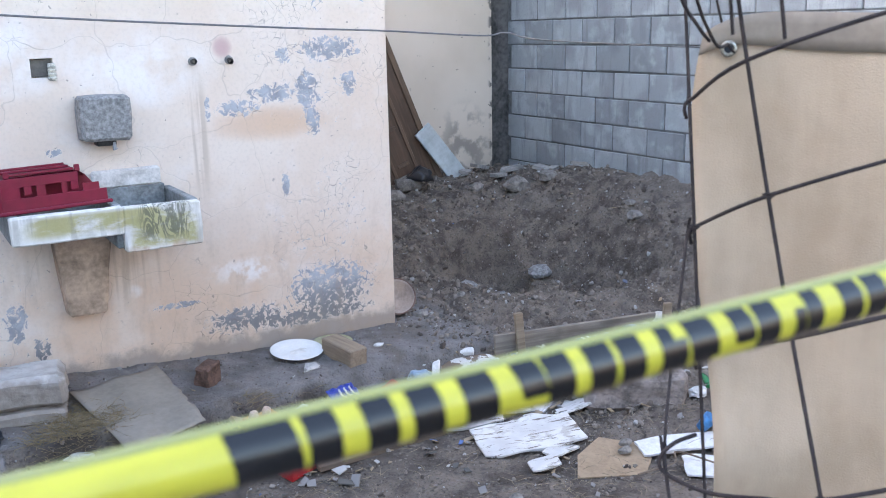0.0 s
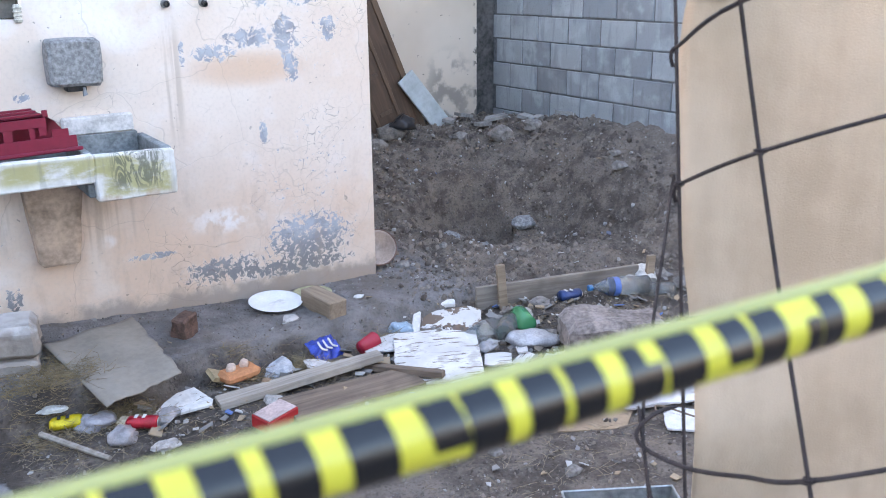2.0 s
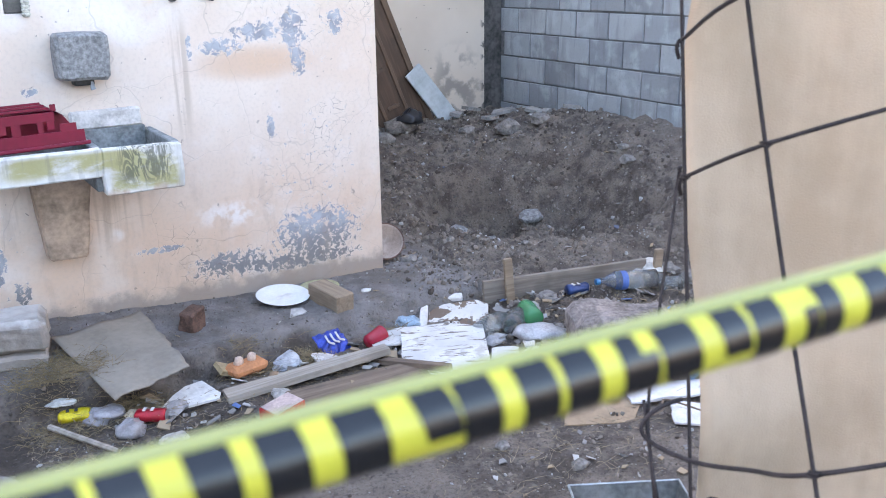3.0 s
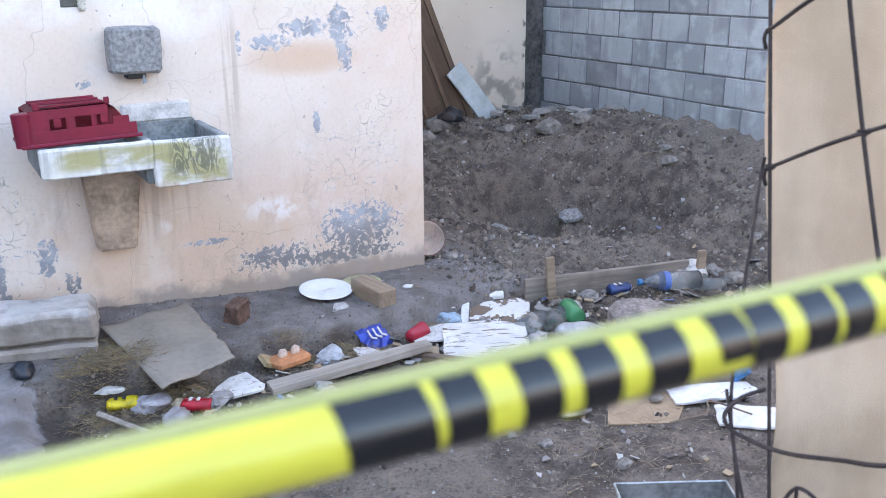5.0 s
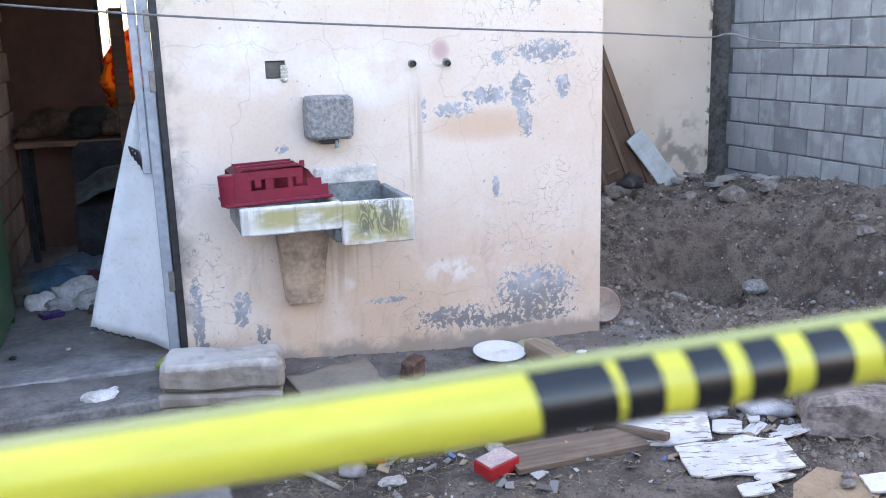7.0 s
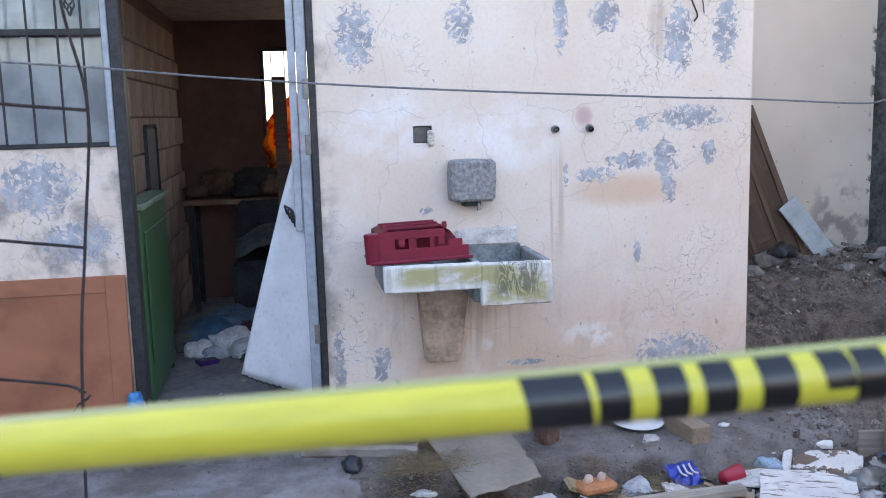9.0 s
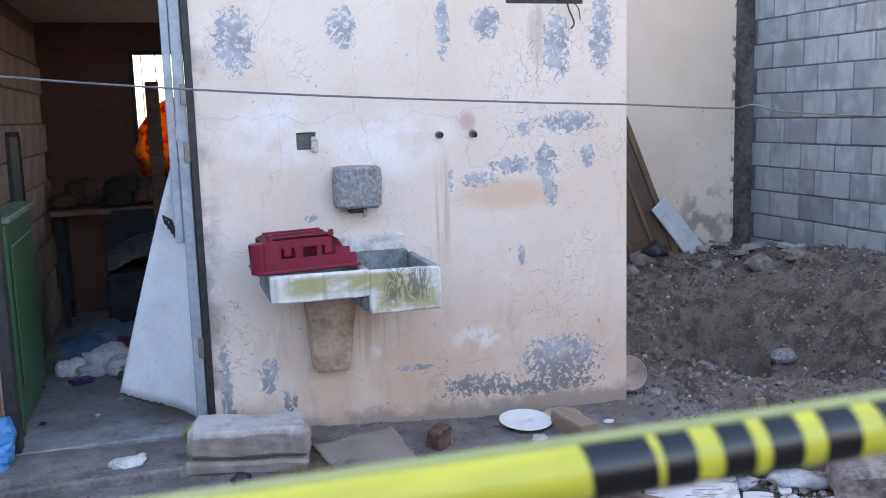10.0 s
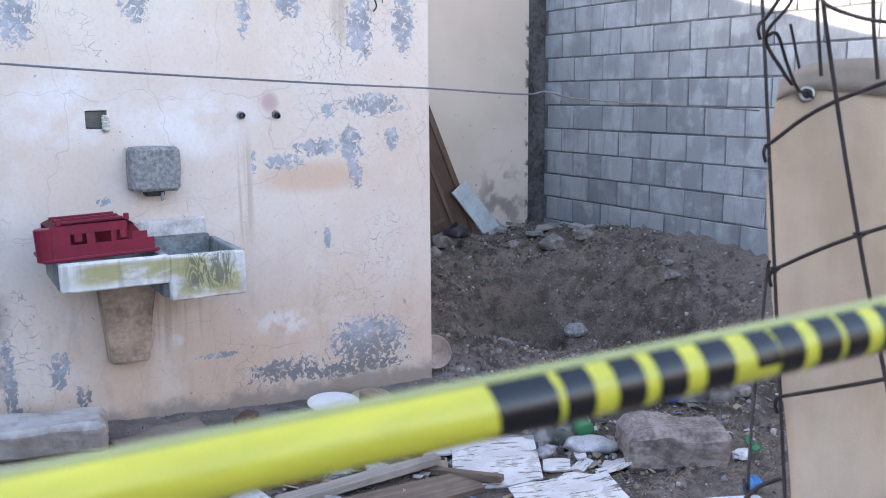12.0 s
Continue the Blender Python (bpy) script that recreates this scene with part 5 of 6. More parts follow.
# white moulded frame, broken
fr = thing("broken_frame", "broken white polystyrene picture frame", "frame", on(0.10, -0.62, 0.015) @ pose(0, 0, 0, 14, -4, -35))
for a, b in (((-0.19, 0.12, 0), (0.02, 0.16, 0.03)), ((-0.19, -0.14, 0), (-0.15, 0.12, 0.03)), ((-0.15, -0.14, 0), (0.18, -0.115, 0.02))):
    bm = bmesh.new()
    box(bm, a, b, 0.006)
    rough_up(bm, 0.004, 30)
    part("rail", bm, WHITE, fr)
bm = board_bm(0.30, 0.22, 4.4)
part("backing", bm, chipped("torn white backing", (0.68, 0.66, 0.64), (0.16, 0.11, 0.08), 0.50, 7), fr)
# egg tray with two shells
egg = thing("egg_carton", "torn orange egg carton in the litter", "carton", on(-1.0, -0.66, 0.01) @ pose(0, 0, 0, 6, 0, 12))
bm = bmesh.new()
box(bm, (-0.085, -0.045, 0), (0.085, 0.045, 0.05), 0.016)
rough_up(bm, 0.01, 14, 2)
foam = part("tray", bm, plain("orange foam", (0.52, 0.22, 0.10), 0.8, vary=0.15), egg)
for x in (-0.035, 0.03):
    bm = stone_bm((0.022, 0.02, 0.026), x * 30, 0, 2)
    ob = part("egg_shell", bm, plain("pale shell", (0.60, 0.45, 0.37), 0.6), foam, smooth=True)
    ob.location = (x, 0.01, 0.055)
bm = bmesh.new()
prism(bm, [(-0.05, -0.03), (0.05, -0.035), (0.06, 0.02), (-0.03, 0.035)], 0, 0.022)
rough_up(bm, 0.012, 20, 4)
solo("carton", bm, plain("tan carton", (0.42, 0.32, 0.19), 0.85), "crushed tan carton behind the egg tray", "carton", on(-1.09, -0.63, 0.03) @ pose(0, 0, 0, 22, 28, 30))
# cans, boxes, bags and bottles
def crushed_can(label, colour, x, y, rz, top=(0.55, 0.55, 0.56)):
    t = thing("can", label, "can", on(x, y, 0.032) @ pose(0, 0, 0, 90, 0, rz))
    bm = bmesh.new()
    lathe(bm, [(0.026, -0.058), (0.032, -0.05), (0.031, -0.02), (0.027, 0.0), (0.032, 0.025), (0.032, 0.05), (0.026, 0.058)], 18, squash=0.78)
    rough_up(bm, 0.006, 26, x)
    t = part("body", bm, plain(label + " paint", colour, 0.3, 0.3, vary=0.2, scale=30), t, smooth=True)
    bm = bmesh.new()
    lathe(bm, [(0.025, 0.055), (0.0255, 0.060), (0.022, 0.060)], 18, squash=0.8)
    part("lid", bm, plain("can aluminium", top, 0.3, 0.9), t)
    for k in range(2):
        bm = bmesh.new()
        box(bm, (-0.014, 0.0245, -0.03 + 0.03 * k), (0.014, 0.0262, -0.018 + 0.03 * k))
        part("lettering", bm, DARK if colour[0] > 0.5 and colour[1] > 0.4 else WHITE, t, "unreadable printed bar")


crushed_can("crushed yellow can among straw", (0.62, 0.48, 0.02), -1.70, -0.70, 75)
crushed_can("crushed red can in the litter", (0.42, 0.015, 0.03), -1.455, -0.86, 60)
crushed_can("crushed dark blue can near the fence", (0.02, 0.05, 0.16), 0.70, -0.80, 80)
redbox = thing("box", "small red cardboard box with a pale lid", "box", on(-1.02, -1.10, 0.0) @ pose(0, 0, 0, 4, -3, 20))
bm = bmesh.new()
box(bm, (-0.075, -0.05, 0), (0.075, 0.05, 0.055), 0.003)
part("carton", bm, plain("red carton", (0.45, 0.02, 0.025), 0.55, vary=0.1), redbox)
bm = bmesh.new()
box(bm, (-0.07, -0.045, 0.056), (0.07, 0.045, 0.060), 0.001)
part("top_flap", bm, plain("pale flap", (0.52, 0.40, 0.38), 0.7), redbox)
cup = thing("cup", "red plastic cup lying in the litter", "cup", on(-0.40, -0.69, 0.038) @ pose(0, 0, 0, 0, 85, 20))
bm = bmesh.new()
lathe(bm, [(0.030, -0.045), (0.038, 0.045), (0.041, 0.048), (0.036, 0.046), (0.028, -0.040), (0.0005, -0.040)], 20)
part("shell", bm, plain("red plastic", (0.40, 0.02, 0.045), 0.35, vary=0.08), cup, smooth=True)
packet = thing("snack_bag", "crumpled blue and white snack bag", "bag", on(-0.575, -0.615, 0.035) @ pose(0, 0, 0, 35, 0, 15))
bm = sheet_bm(1, 1, 0.003, 16, 14, lambda u, v: Vector((0.15 * (u - .5), 0.13 * (v - .5), 0.03 * math.sin(u * 3.1) * math.sin(v * 3.1) + 0.022 * noise.noise(Vector((u * 6, v * 6, 3))))))
foil = part("foil", bm, plain("blue foil", (0.03, 0.07, 0.42), 0.3, 0.2, vary=0.3, scale=25), packet, smooth=True)
bm = bmesh.new()
for k in range(3):
    tube(bm, smooth_line([(-0.04 + 0.03 * k, 0.03, 0.036), (-0.045 + 0.03 * k, -0.01, 0.040), (-0.025 + 0.03 * k, -0.025, 0.038)], 4), 0.005, 5)
part("lettering", bm, WHITE, foil, "white unreadable lettering bars")


def scrap(name, label, cat, colour, x, y, size, seed, rough=0.8, flat=0.5, dz=0.012, crumple=0.35):
    bm = stone_bm(size, seed, flat, 3)
    rough_up(bm, min(size) * crumple, 1.2 / max(size), seed)
    rough_up(bm, min(size) * crumple * 0.5, 4 / max(size), seed + 3)
    return solo(name, bm, plain("%s %d" % (name, int(seed * 10)), colour, rough, vary=0.2, scale=18), label, cat, on(x, y, dz) @ pose(0, 0, 0, 0, 0, seed * 40), smooth=rough < 0.6)


scrap("magazine", "torn printed magazine pages in the litter", "paper", (0.42, 0.44, 0.48), -0.82, -0.66, (.085, .06, .03), 1.3)
scrap("magazine", "torn pale printed pages on the plank", "paper", (0.56, 0.53, 0.52), -0.66, -0.73, (.09, .05, .016), 2.6)
scrap("wrapper", "blue and silver crumpled wrapper", "wrapper", (0.30, 0.42, 0.54), -0.15, -0.56, (.06, .045, .04), 3.9, 0.35)
scrap("plastic_bag", "clear crumpled plastic bag by the can", "bag", (0.35, 0.34, 0.37), -1.60, -0.74, (.07, .06, .035), 4.2, 0.3)
scrap("plastic_bag", "grey crumpled plastic bag by the stick", "bag", (0.30, 0.28, 0.29), -1.54, -0.90, (.06, .045, .04), 5.5, 0.3)
scrap("plastic_bag", "black plastic lump at the stone block", "bag", (0.02, 0.025, 0.035), -2.02, -0.51, (.06, .04, .035), 6.7, 0.3, dz=0.02)
scrap("wrapper", "pale tan crumpled wrapper", "wrapper", (0.50, 0.42, 0.30), -1.50, -0.80, (.055, .035, .022), 7.3)
scrap("wrapper", "white torn wrapper above the yellow can", "wrapper", (0.50, 0.50, 0.48), -1.74, -0.66, (.055, .028, .014), 8.8)
scrap("wrapper", "green and yellow wrapper beside the doorstep", "wrapper", (0.36, 0.42, 0.08), -2.17, -0.03, (.055, .04, .04), 9.1, 0.4, dz=0.02)
scrap("rag", "dirty white cloth on the wooden form", "cloth", (0.55, 0.54, 0.52), 1.22, -0.80, (.11, .06, .035), 10.4, dz=0.06)
scrap("rag", "grey crumpled cloth by the stake", "cloth", (0.33, 0.30, 0.29), 1.08, -0.84, (.09, .06, .05), 11.2, dz=0.04)
scrap("plastic_bag", "clear plastic sheet over rubble", "bag", (0.40, 0.40, 0.42), 0.26, -1.05, (.12, .08, .045), 12.9, 0.3)
scrap("smoothed_stone", "pale flat stone in the litter", "stone", (0.42, 0.39, 0.37), -1.42, -1.05, (.05, .03, .02), 13.4)
scrap("paper_scrap", "white paper scraps near the fence", "paper", (0.62, 0.62, 0.62), 0.72, -1.52, (.05, .04, .02), 14.1)


def bottle(label, x, y, rz, mat, length=0.30, r=0.042, cap=None, pitch=88):
    t = thing("bottle", label, "bottle", on(x, y, r) @ pose(0, 0, 0, 0, pitch, rz))
    s = length / 0.30
    bm = bmesh.new()
    lathe(bm, [(0.03, -0.15 * s), (r, -0.14 * s), (r * 0.96, -0.06 * s), (r, 0.0), (r * 0.97, 0.06 * s), (0.016, 0.125 * s), (0.014, 0.148 * s)], 20)
    rough_up(bm, 0.005, 16, x)
    t = part("body", bm, mat, t, smooth=True)
    if cap:
        bm = bmesh.new()
        lathe(bm, [(0.016, 0.145 * s), (0.016, 0.165 * s), (0.013, 0.167 * s)], 14)
        part("cap", bm, cap, t)
        bm = bmesh.new()
        lathe(bm, [(r * 1.01, 0.015 * s), (r * 1.015, 0.03 * s), (r * 1.01, 0.045 * s)], 20)
        part("label", bm, plain("printed wrap", (0.06, 0.14, 0.42), 0.4), t)


GREENP = Mat("green bottle plastic", 0.25)
GREENP.bsdf.inputs["Transmission Weight"].default_value = 0.4
GREENP = GREENP.done((0.06, 0.34, 0.15))
bottle("clear plastic bottle lying by the wooden form", 0.93, -0.92, 162, CLEAR, 0.32, 0.048, BAG_BLUE)
bottle("crushed clear plastic bottle in the rubble", 0.14, -0.86, 20, CLEAR, 0.26, 0.045)
bottle("clear plastic bottle with green base", 0.24, -0.90, 40, CLEAR, 0.22, 0.044)
bottle("crushed green plastic bottle", 0.33, -0.88, 70, GREENP, 0.20, 0.045)
bottle("small green bottle by the fence", 0.86, -1.45, 60, GREENP, 0.14, 0.018)
bottle("grey dented plastic bottle", 1.12, -0.95, 150, CLEAR, 0.24, 0.04)
# wooden form with two stakes
form = thing("wooden_form", "weathered plank held upright by two stakes", "plank")
a, b = Vector((0.29, -0.56, 0)), Vector((1.18, -0.79, 0))
ang = math.degrees(math.atan2(b.y - a.y, b.x - a.x))
bm = bmesh.new()
box(bm, (0, -0.012, 0), ((b - a).length, 0.012, 0.135), 0.003)
ob = part("plank", bm, wood_material("grey brown weathered wood", (0.17, 0.14, 0.118), (0.28, 0.24, 0.205), (3, 45, 45)), form)
ob.matrix_basis = pose(a.x, a.y, -0.15, 0, -1.2, ang)
for x, y, lean, top in ((0.405, -0.615, -5, 0.105), (1.18, -0.85, 2, 0.075)):
    bm = bmesh.new()
    box(bm, (-0.022, -0.012, -0.06), (0.022, 0.012, top - ground_z(x, y)), 0.002)
    ob = part("stake", bm, PINE, form)
    ob.matrix_basis = pose(x, y - 0.02, ground_z(x, y), 0, lean, ang)
# big rough stone, cardboard, papers and the sheet metal tray
bm = bmesh.new()
box(bm, (-0.22, -0.13, 0), (0.22, 0.13, 0.19), 0.03)
bmesh.ops.subdivide_edges(bm, edges=bm.edges[:], cuts=4, use_grid_fill=True)
rough_up(bm, 0.028, 6, 8)
rough_up(bm, 0.010, 22, 9)
solo("boulder", bm, plain("veined pinkish stone", (0.26, 0.22, 0.205), 0.9, vary=0.35, scale=9, bump=0.7), "large rough broken stone in the yard", "stone", on(0.50, -1.33, -0.02) @ pose(0, 0, 0, 0, 0, -32))
bm = bmesh.new()
prism(bm, [(-0.20, -0.10), (0.05, -0.17), (0.20, 0.0), (0.03, 0.15), (-0.12, 0.06)], 0, 0.005)
rough_up(bm, 0.006, 8)
solo("cardboard", bm, CARD, "flat torn brown cardboard on the dirt", "cardboard", on(0.05, -1.70, 0.012) @ pose(0, 0, 0, 2, -2, -12))
for i, (x, y, w, h, rz) in enumerate(((0.33, -1.80, .36, .13, -20), (0.30, -2.02, .26, .16, -38), (0.42, -2.16, .14, .10, 10))):
    solo("paper_sheet", board_bm(w, h, i * 2.1 + 8), plain("white printed sheet", (0.64, 0.64, 0.66), 0.8, vary=0.1, scale=25), "white torn sheet on the dirt", "paper", on(x, y, 0.01 + 0.006 * i) @ pose(0, 0, 0, 3, 0, rz))
bm = bmesh.new()
lathe(bm, [(0.022, 0), (0.030, 0.07), (0.028, 0.07), (0.02, 0.004), (0.0005, 0.004)], 18)
solo("cup", bm, BAG_BLUE, "small blue plastic cup on a paper sheet", "cup", on(0.47, -1.77, 0.03) @ pose(0, 0, 0, 30, 20, 0), smooth=True)
for i, (x, y) in enumerate(((0.10, -1.72), (0.14, -1.68))):
    bm = stone_bm((.035, .018, .016), i + 20.5, 0.5, 2)
    solo("stone", bm, STONE, "small grey stone on the cardboard", "stone", on(x, y, 0.03))
tray = thing("metal_tray", "galvanised sheet metal trough with rubbish", "trough", on(-0.55, -2.58, 0.0) @ pose(0, 0, 0, 0, 0, -28))
GALV = plain("galvanised sheet", (0.42, 0.46, 0.48), 0.45, 0.55, vary=0.3, scale=7)
TWX, TWY, TH = 0.17, 0.28, 0.15
for nm, c4 in (("wall", ((-TWX, TWY), (TWX, TWY))), ("wall", ((-TWX, -TWY), (TWX, -TWY))), ("wall", ((-TWX, -TWY), (-TWX, TWY))), ("wall", ((TWX, -TWY), (TWX, TWY)))):
    (x0, y0), (x1, y1) = c4
    bm = bmesh.new()
    q = [bm.verts.new(v) for v in ((x0 * .8, y0 * .85, 0), (x1 * .8, y1 * .85, 0), (x1, y1, TH), (x0, y0, TH))]
    bm.faces.new(q)
    bmesh.ops.solidify(bm, geom=bm.faces[:], thickness=0.002)
    part(nm, bm, GALV, tray)
bm = bmesh.new()
box(bm, (-TWX * .8, -TWY * .85, 0), (TWX * .8, TWY * .85, 0.003))
part("bottom", bm, GALV, tray)
bm = bmesh.new()
ring_pts = [(-TWX, -TWY, TH), (TWX, -TWY, TH), (TWX, TWY, TH), (-TWX, TWY, TH), (-TWX, -TWY, TH)]
for p, q in zip(ring_pts, ring_pts[1:]):
    tube(bm, [p, q], 0.004, 6)
part("rolled_edge", bm, GALV, tray)
base = tray.matrix_basis
for i, (x, y, c, lab) in enumerate(((-0.03, 0.10, (0.28, 0.30, 0.31), "crushed grey can in the trough"), (0.05, 0.02, (0.02, 0.02, 0.025), "black can in the trough"), (0.09, 0.12, (0.6, 0.6, 0.6), "white crushed cup in the trough"))):
    bm = bmesh.new()
    lathe(bm, [(0.030, 0), (0.034, 0.012), (0.034, 0.09), (0.028, 0.10), (0.0005, 0.097)], 16, squash=0.8)
    rough_up(bm, 0.005, 20, i)
    solo("can", bm, plain(lab, c, 0.4, 0.2), lab, "can", base @ pose(x, y, 0.004, 0, 0, i * 40), smooth=True)

# ---- stones of the pit and the heap, gravel, straw ----
for i, (x, y, s) in enumerate(((1.16, 1.02, .10), (1.64, 0.80, .09), (2.15, 0.40, .06), (1.38, 0.90, .08), (1.48, 0.84, .06), (1.28, 1.0, .07), (1.42, 0.98, .05), (1.52, 0.84, .05), (1.24, 0.60, .05), (1.34, 0.92, .05), (1.26, 2.0, .12), (1.05, 1.85, .09), (1.92, 1.45, .12), (2.1, 1.3, .08), (1.7, 1.7, .07), (0.62, 1.35, .05), (2.2, 0.5, .045),
                               (0.20, 0.02, .045), (0.55, 0.15, .03), (0.9, -0.1, .025), (1.9, -0.6, .04), (1.4, -0.75, .05), (1.35, -0.95, .06), (0.75, -1.15, .05), (0.55, -0.95, .04), (0.62, -1.08, .045), (0.36, -1.05, .05), (-0.30, -2.0, .035), (-0.45, -1.75, .03), (0.0, -1.5, .025))):
    bm = stone_bm((s, s * 0.8, s * 0.6), i * 2.37 + 0.7, 0.6, 2)
    solo("stone", bm, GREY_CONC if i in (0, 1, 3, 4, 5, 6) else STONE, "rough grey stone half sunk in the dirt", "stone", on(x, y, s * 0.18), group="loose stones")
bm = bmesh.new()
for x, y, w, rz in ((2.0, 2.1, .16, 10), (2.15, 1.85, .2, -30), (1.8, 2.0, .14, 40), (2.3, 1.6, .18, -50), (2.25, 1.45, .12, 5), (1.95, 1.75, .15, 20), (2.35, 1.25, .14, -20)):
    m = on(x, y, 0.02) @ pose(0, 0, 0, random.uniform(-15, 15), random.uniform(-15, 15), rz)
    prism(bm, [(-w / 2, -w / 3), (w / 2, -w / 4), (w / 2.4, w / 4), (-w / 3, w / 3)], 0, 0.025, m)
solo("rubble", bm, CONCRETE, "broken slabs of concrete on the spoil heap", "rubble", kind="stuff")


def scatter(count, seed, area, lo, hi, keep=None):
    """Many small angular stones, joined."""
    rnd = random.Random(seed)
    vs, fs = [], []
    base = bmesh.new()
    bmesh.ops.create_icosphere(base, subdivisions=1, radius=1)
    bv = [v.co.copy() for v in base.verts]
    bf = [[v.index for v in f.verts] for f in base.faces]
    base.free()
    while len(vs) < count * len(bv):
        x, y = rnd.uniform(area[0], area[1]), rnd.uniform(area[2], area[3])
        if keep and not keep(x, y, rnd):
            continue
        s = lo * (hi / lo) ** (rnd.random() ** 2.2)
        ro = Euler((rnd.uniform(0, 6), rnd.uniform(0, 6), rnd.uniform(0, 6))).to_matrix()
        k = Vector((rnd.uniform(.6, 1.2), rnd.uniform(.5, 1), rnd.uniform(.35, .7)))
        c = Vector((x, y, ground_z(x, y) + s * 0.15))
        n0 = len(vs)
        vs += [c + s * (ro @ Vector((v.x * k.x, v.y * k.y, v.z * k.z)) * rnd.uniform(.8, 1.15)) for v in bv]
        fs += [[n0 + i for i in f] for f in bf]
    me = bpy.data.meshes.new("gravel")
    me.from_pydata([tuple(v) for v in vs], [], fs)
    return me


k = Mat("mixed gravel", 0.95)
kr = k.island()
kc = k.mix(k.ramp(kr, 0.0, 0.75), (0.088, 0.070, 0.060), (0.235, 0.20, 0.175))
kc = k.mix(k.ramp(kr, 0.94, 0.95), kc, (0.38, 0.37, 0.36))
GRAVEL = k.done(kc, k.noise(90, 3), 0.4, 0.003)
for seed, n, area, lo, hi, keep in ((1, 13000, (0.0, 2.5, -1.6, 2.4), .004, .026, None), (2, 6500, (-1.9, 0.9, -2.7, -0.6), .003, .014, None),
                                    (3, 1500, (-2.0, 0.6, -0.6, 0.0), .002, .009, None), (4, 260, (-2.9, -1.9, -2.4, -0.4), .002, .008, None)):
    me = scatter(n, seed, area, lo, hi, keep)
    me.materials.append(GRAVEL)
    tagged(new("gravel", me), "loose gravel and clods on the dirt", "gravel", kind="stuff")


def straw(count, seed, spots, length, colour, name, label):
    rnd = random.Random(seed)
    bm = bmesh.new()
    for _ in range(count):
        cx, cy, r = spots[rnd.randrange(len(spots))]
        a, d = rnd.uniform(0, 6.28), r * math.sqrt(rnd.random())
        x, y = cx + d * math.cos(a), cy + d * math.sin(a)
        l, h = length * rnd.uniform(.4, 1.2), rnd.uniform(0.0, 0.6)
        b = rnd.uniform(0, 6.28)
        z = ground_z(x, y) + 0.003
        p = [(x, y, z), (x + .5 * l * math.cos(b), y + .5 * l * math.sin(b), z + h * l * .6), (x + l * math.cos(b + .3), y + l * math.sin(b + .3), z + h * l * .7)]
        tube(bm, p, [0.0012, 0.001, 0.0006], 3)
    solo(name, bm, plain(name + " dry", colour, 0.9, vary=0.3, scale=30), label, "straw", kind="stuff")


straw(1500, 5, [(-1.70, -0.52, .14), (-1.66, -0.45, .10), (-1.62, -0.62, .16), (-1.80, -0.60, .12), (-1.75, -0.72, .16), (-1.45, -0.75, .1), (-1.0, -0.62, .09), (-0.70, -0.67, .08), (-0.3, -0.67, .09)], 0.10, (0.27, 0.205, 0.12), "dry_grass", "dry yellow grass at the kerb's edge")
straw(700, 6, [(-0.6, -1.6, .5), (-0.2, -2.0, .4), (0.3, -1.6, .4), (-1.2, -1.2, .4), (-1.7, -0.9, .2), (0.9, -1.2, .3)], 0.07, (0.30, 0.24, 0.17), "straw", "loose straw and twigs on the dirt")
straw(160, 7, [(1.3, 0.4, .5), (2.0, 0.6, .4), (0.6, 0.8, .4), (1.5, -0.6, .5)], 0.09, (0.12, 0.09, 0.07), "twigs", "dark dry roots in the dirt")
bm = bmesh.new()
tube(bm, [(-1.80, -0.75, ground_z(-1.8, -.75) + .03), (-1.62, -1.03, ground_z(-1.62, -1.03) + .012)], [0.012, 0.010], 7)
solo("stick", bm, OLDWOOD, "pale peeled stick lying in the litter", "stick")
bm = bmesh.new()
tube(bm, smooth_line([(-0.05, -1.95, -0.085), (0.1, -1.98, -0.07), (0.2, -1.9, -0.085), (0.26, -2.05, -0.09)], 6), 0.004, 5)
solo("twig", bm, DARKWOOD, "bent dark twig on the dirt", "stick")

# second piece of wire mesh, its edge standing beside the path
edge_mesh = thing("wire_mesh", "edge of a second rusty wire mesh by the path", "fence")
bm = bmesh.new()
tube(bm, smooth_line([(-2.50, -3.06, ground_z(-2.5, -3.06) - 0.05), (-2.49, -3.05, 0.6), (-2.473, -3.03, 1.142), (-2.464, -2.99, 1.32), (-2.449, -2.98, 1.489), (-2.468, -2.975, 1.60), (-2.49, -2.97, 1.75)], 6), 0.0022, 6)
part("upright_wire", bm, RUSTY, edge_mesh)
for z in (1.66, 1.489, 1.321, 1.142, 0.965, 0.79):
    bm = bmesh.new()
    tube(bm, smooth_line([(-2.449 - 0.07 * (1.489 - z), -2.98 - 0.10 * (1.489 - z), z), (-2.51, -2.99, z + 0.006), (-2.65, -2.97, z + 0.02), (-2.80, -2.96, z + 0.02), (-3.0, -2.96, z + 0.03)], 6), 0.0022, 6)
    part("cross_wire", bm, RUSTY, edge_mesh)
for i, x in enumerate((-2.63, -2.78, -2.93)):
    bm = bmesh.new()
    tube(bm, [(x, -2.94, ground_z(x, -2.94) - 0.05), (x + 0.005, -2.935, 1.6)], 0.0022, 6)
    part("upright_wire", bm, RUSTY, edge_mesh)
bm = bmesh.new()
tube(bm, [(-2.474 + 0.010 * math.cos(a * 1.1), -3.03 + 0.008 * math.sin(a * 1.1), 1.142 - 0.006 * a) for a in range(16)], 0.0018, 5)
part("wire_tie", bm, RUSTY, edge_mesh)

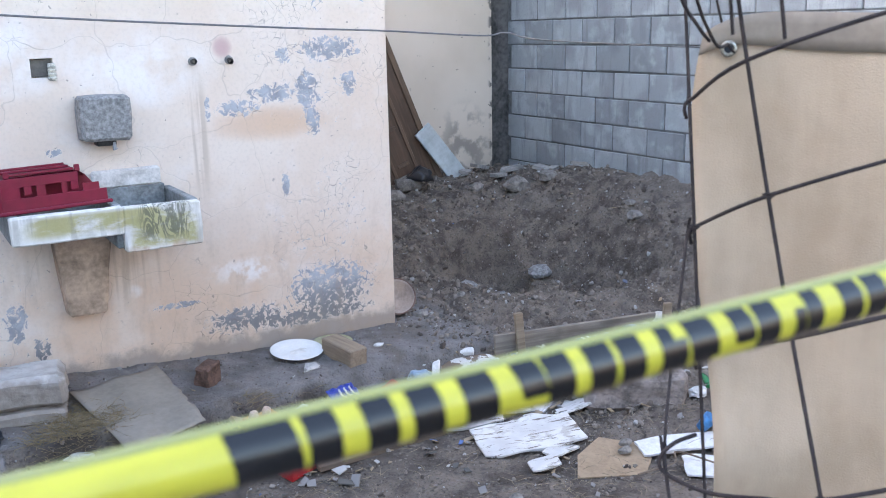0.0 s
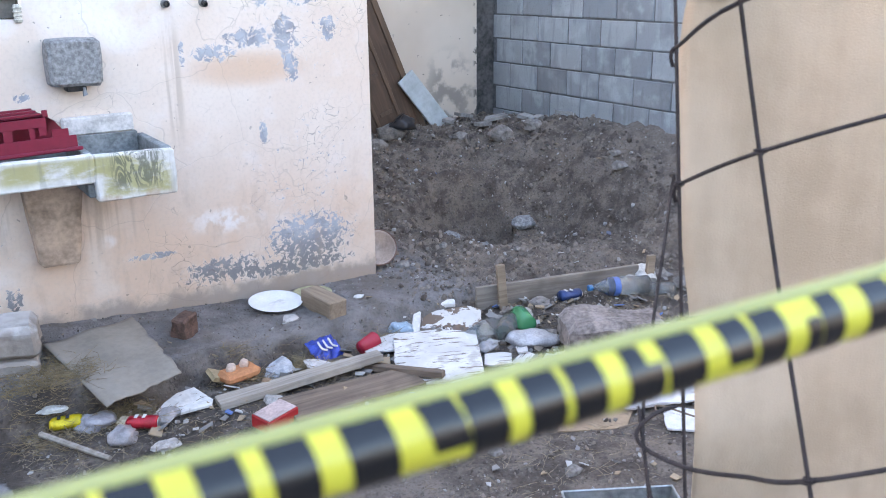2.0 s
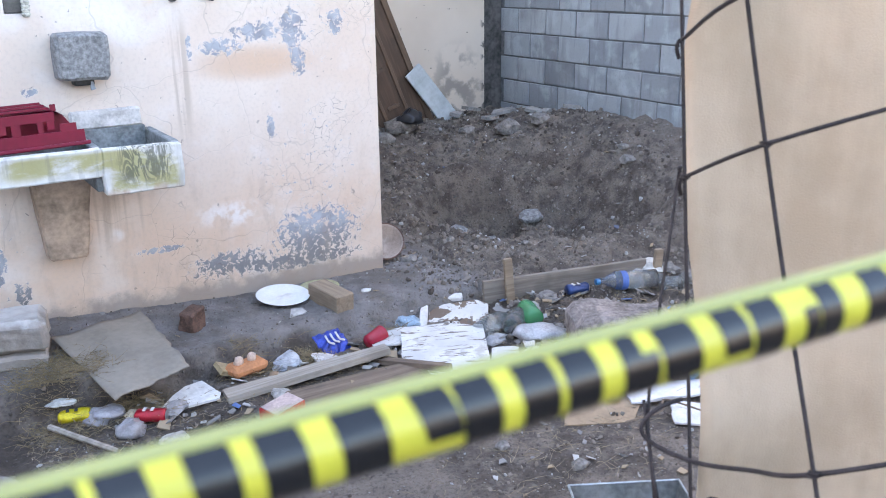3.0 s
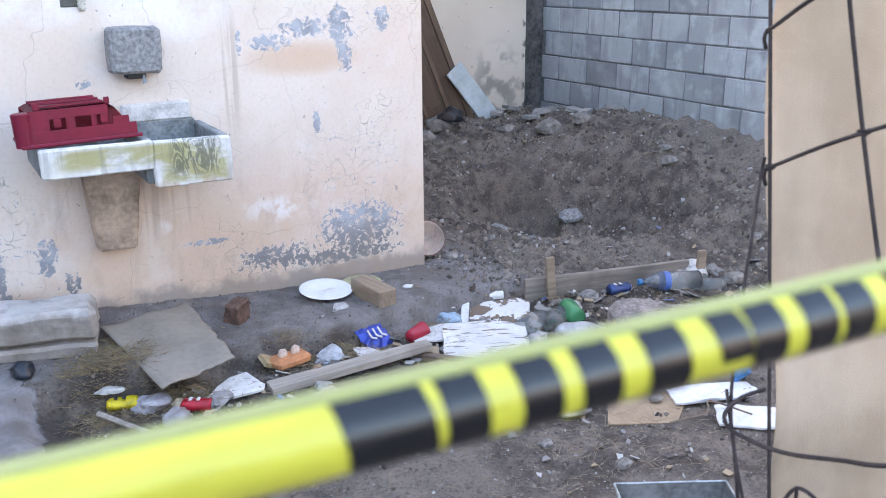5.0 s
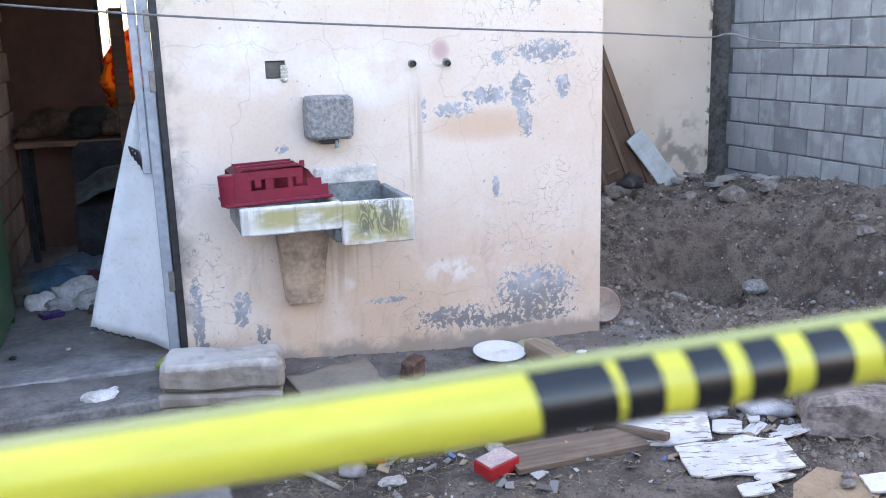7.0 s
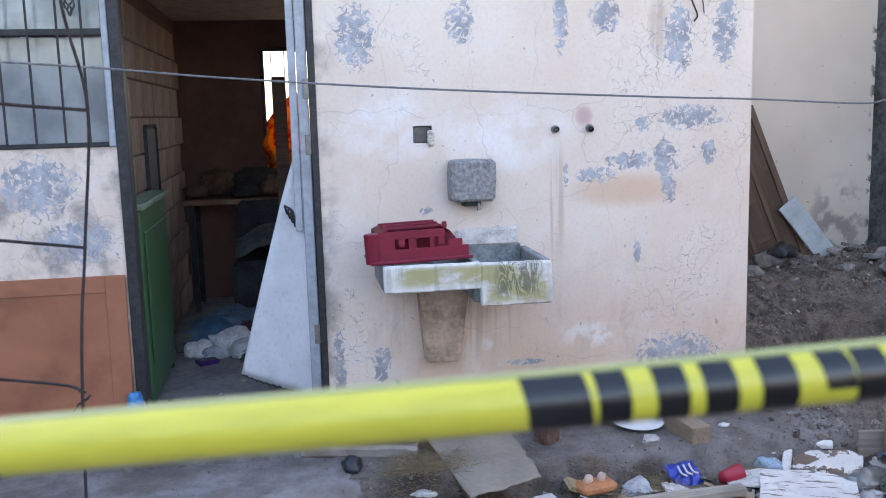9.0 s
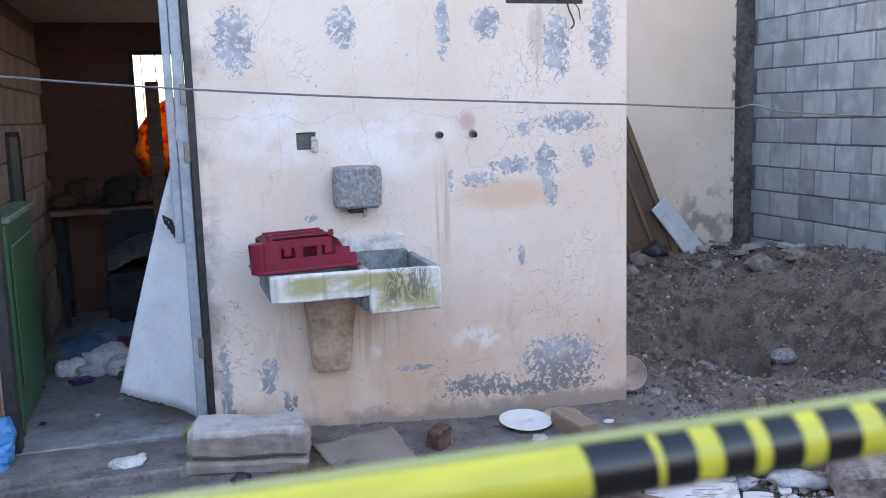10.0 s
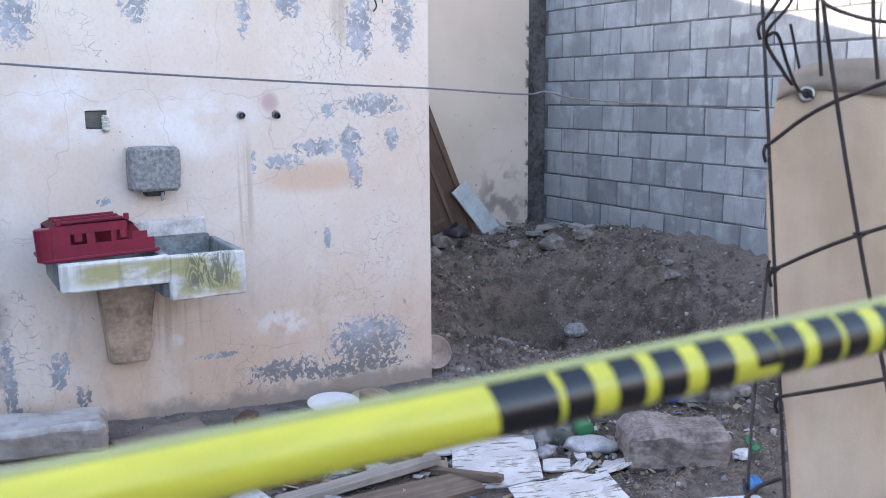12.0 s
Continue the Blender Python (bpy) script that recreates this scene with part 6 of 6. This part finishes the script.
# flakes of paper, plastic and plaster trodden into the litter
k = Mat("litter flakes", 0.8)
kr = k.island()
kc = k.mix(k.ramp(kr, 0.13, 0.15), (0.44, 0.43, 0.42), (0.23, 0.22, 0.215))
kc = k.mix(k.ramp(kr, 0.55, 0.57), kc, (0.33, 0.25, 0.17))
kc = k.mix(k.ramp(kr, 0.80, 0.82), kc, (0.10, 0.095, 0.09))
kc = k.mix(k.ramp(kr, 0.975, 0.98), kc, (0.10, 0.18, 0.42))
FLAKES = k.done(kc, k.noise(60, 3), 0.3, 0.003)
rnd = random.Random(31)
bm = bmesh.new()
for area, count, big in (((-1.45, 0.75, -1.30, -0.62), 300, .034), ((0.3, 1.7, -1.5, -0.7), 130, .028), ((-0.6, 0.7, -2.3, -1.35), 60, .014), ((0.0, 2.3, -0.5, 2.2), 170, .018), ((-1.9, 0.3, -0.5, -0.03), 40, .010)):
    for _ in range(count):
        x, y = rnd.uniform(area[0], area[1]), rnd.uniform(area[2], area[3])
        w = big * rnd.uniform(0.15, 1.0) ** 1.6 + 0.004
        h = w * rnd.uniform(0.4, 1.0)
        m = on(x, y, 0.004 + 0.2 * w) @ pose(0, 0, 0, rnd.uniform(-32, 32), rnd.uniform(-32, 32), rnd.uniform(0, 360))
        prism(bm, [(-w * rnd.uniform(.7, 1), -h), (w, -h * rnd.uniform(.3, 1)), (w * rnd.uniform(.5, 1), h), (-w * rnd.uniform(.2, 1), h * rnd.uniform(.4, 1))], 0, 0.0025 + 0.08 * w, m)
solo("litter", bm, FLAKES, "scraps of paper, plastic and plaster in the dirt", "litter", kind="stuff")
straw(900, 8, [(-1.3, -0.9, .35), (-0.8, -0.75, .25), (-0.3, -0.85, .3), (0.2, -0.8, .3), (0.6, -1.1, .3), (-1.65, -0.75, .25)], 0.06, (0.24, 0.18, 0.11), "straw", "broken straw among the litter")
for i, (x, y, c, lab) in enumerate(((-0.92, -0.80, (0.30, 0.20, 0.13), "crumpled brown paper in the litter"), (-0.50, -0.80, (0.55, 0.54, 0.53), "crumpled white napkin in the litter"), (-1.36, -0.82, (0.33, 0.31, 0.31), "clear torn wrapper by the red can"), (-0.95, -0.95, (0.40, 0.38, 0.36), "grey crumpled paper on the board"),
                                    (0.05, -0.98, (0.34, 0.34, 0.36), "clear plastic wrap in the litter"), (0.42, -0.78, (0.36, 0.35, 0.33), "grey rag beside the wooden form"), (0.55, -0.75, (0.22, 0.20, 0.19), "dark clod of rubbish by the form"), (0.98, -0.86, (0.5, 0.5, 0.49), "white crumpled paper at the form"))):
    scrap("paper_scrap", lab, "paper", c, x, y, (.05 + .01 * (i % 3), .04, .022), 20.3 + i * 1.7)
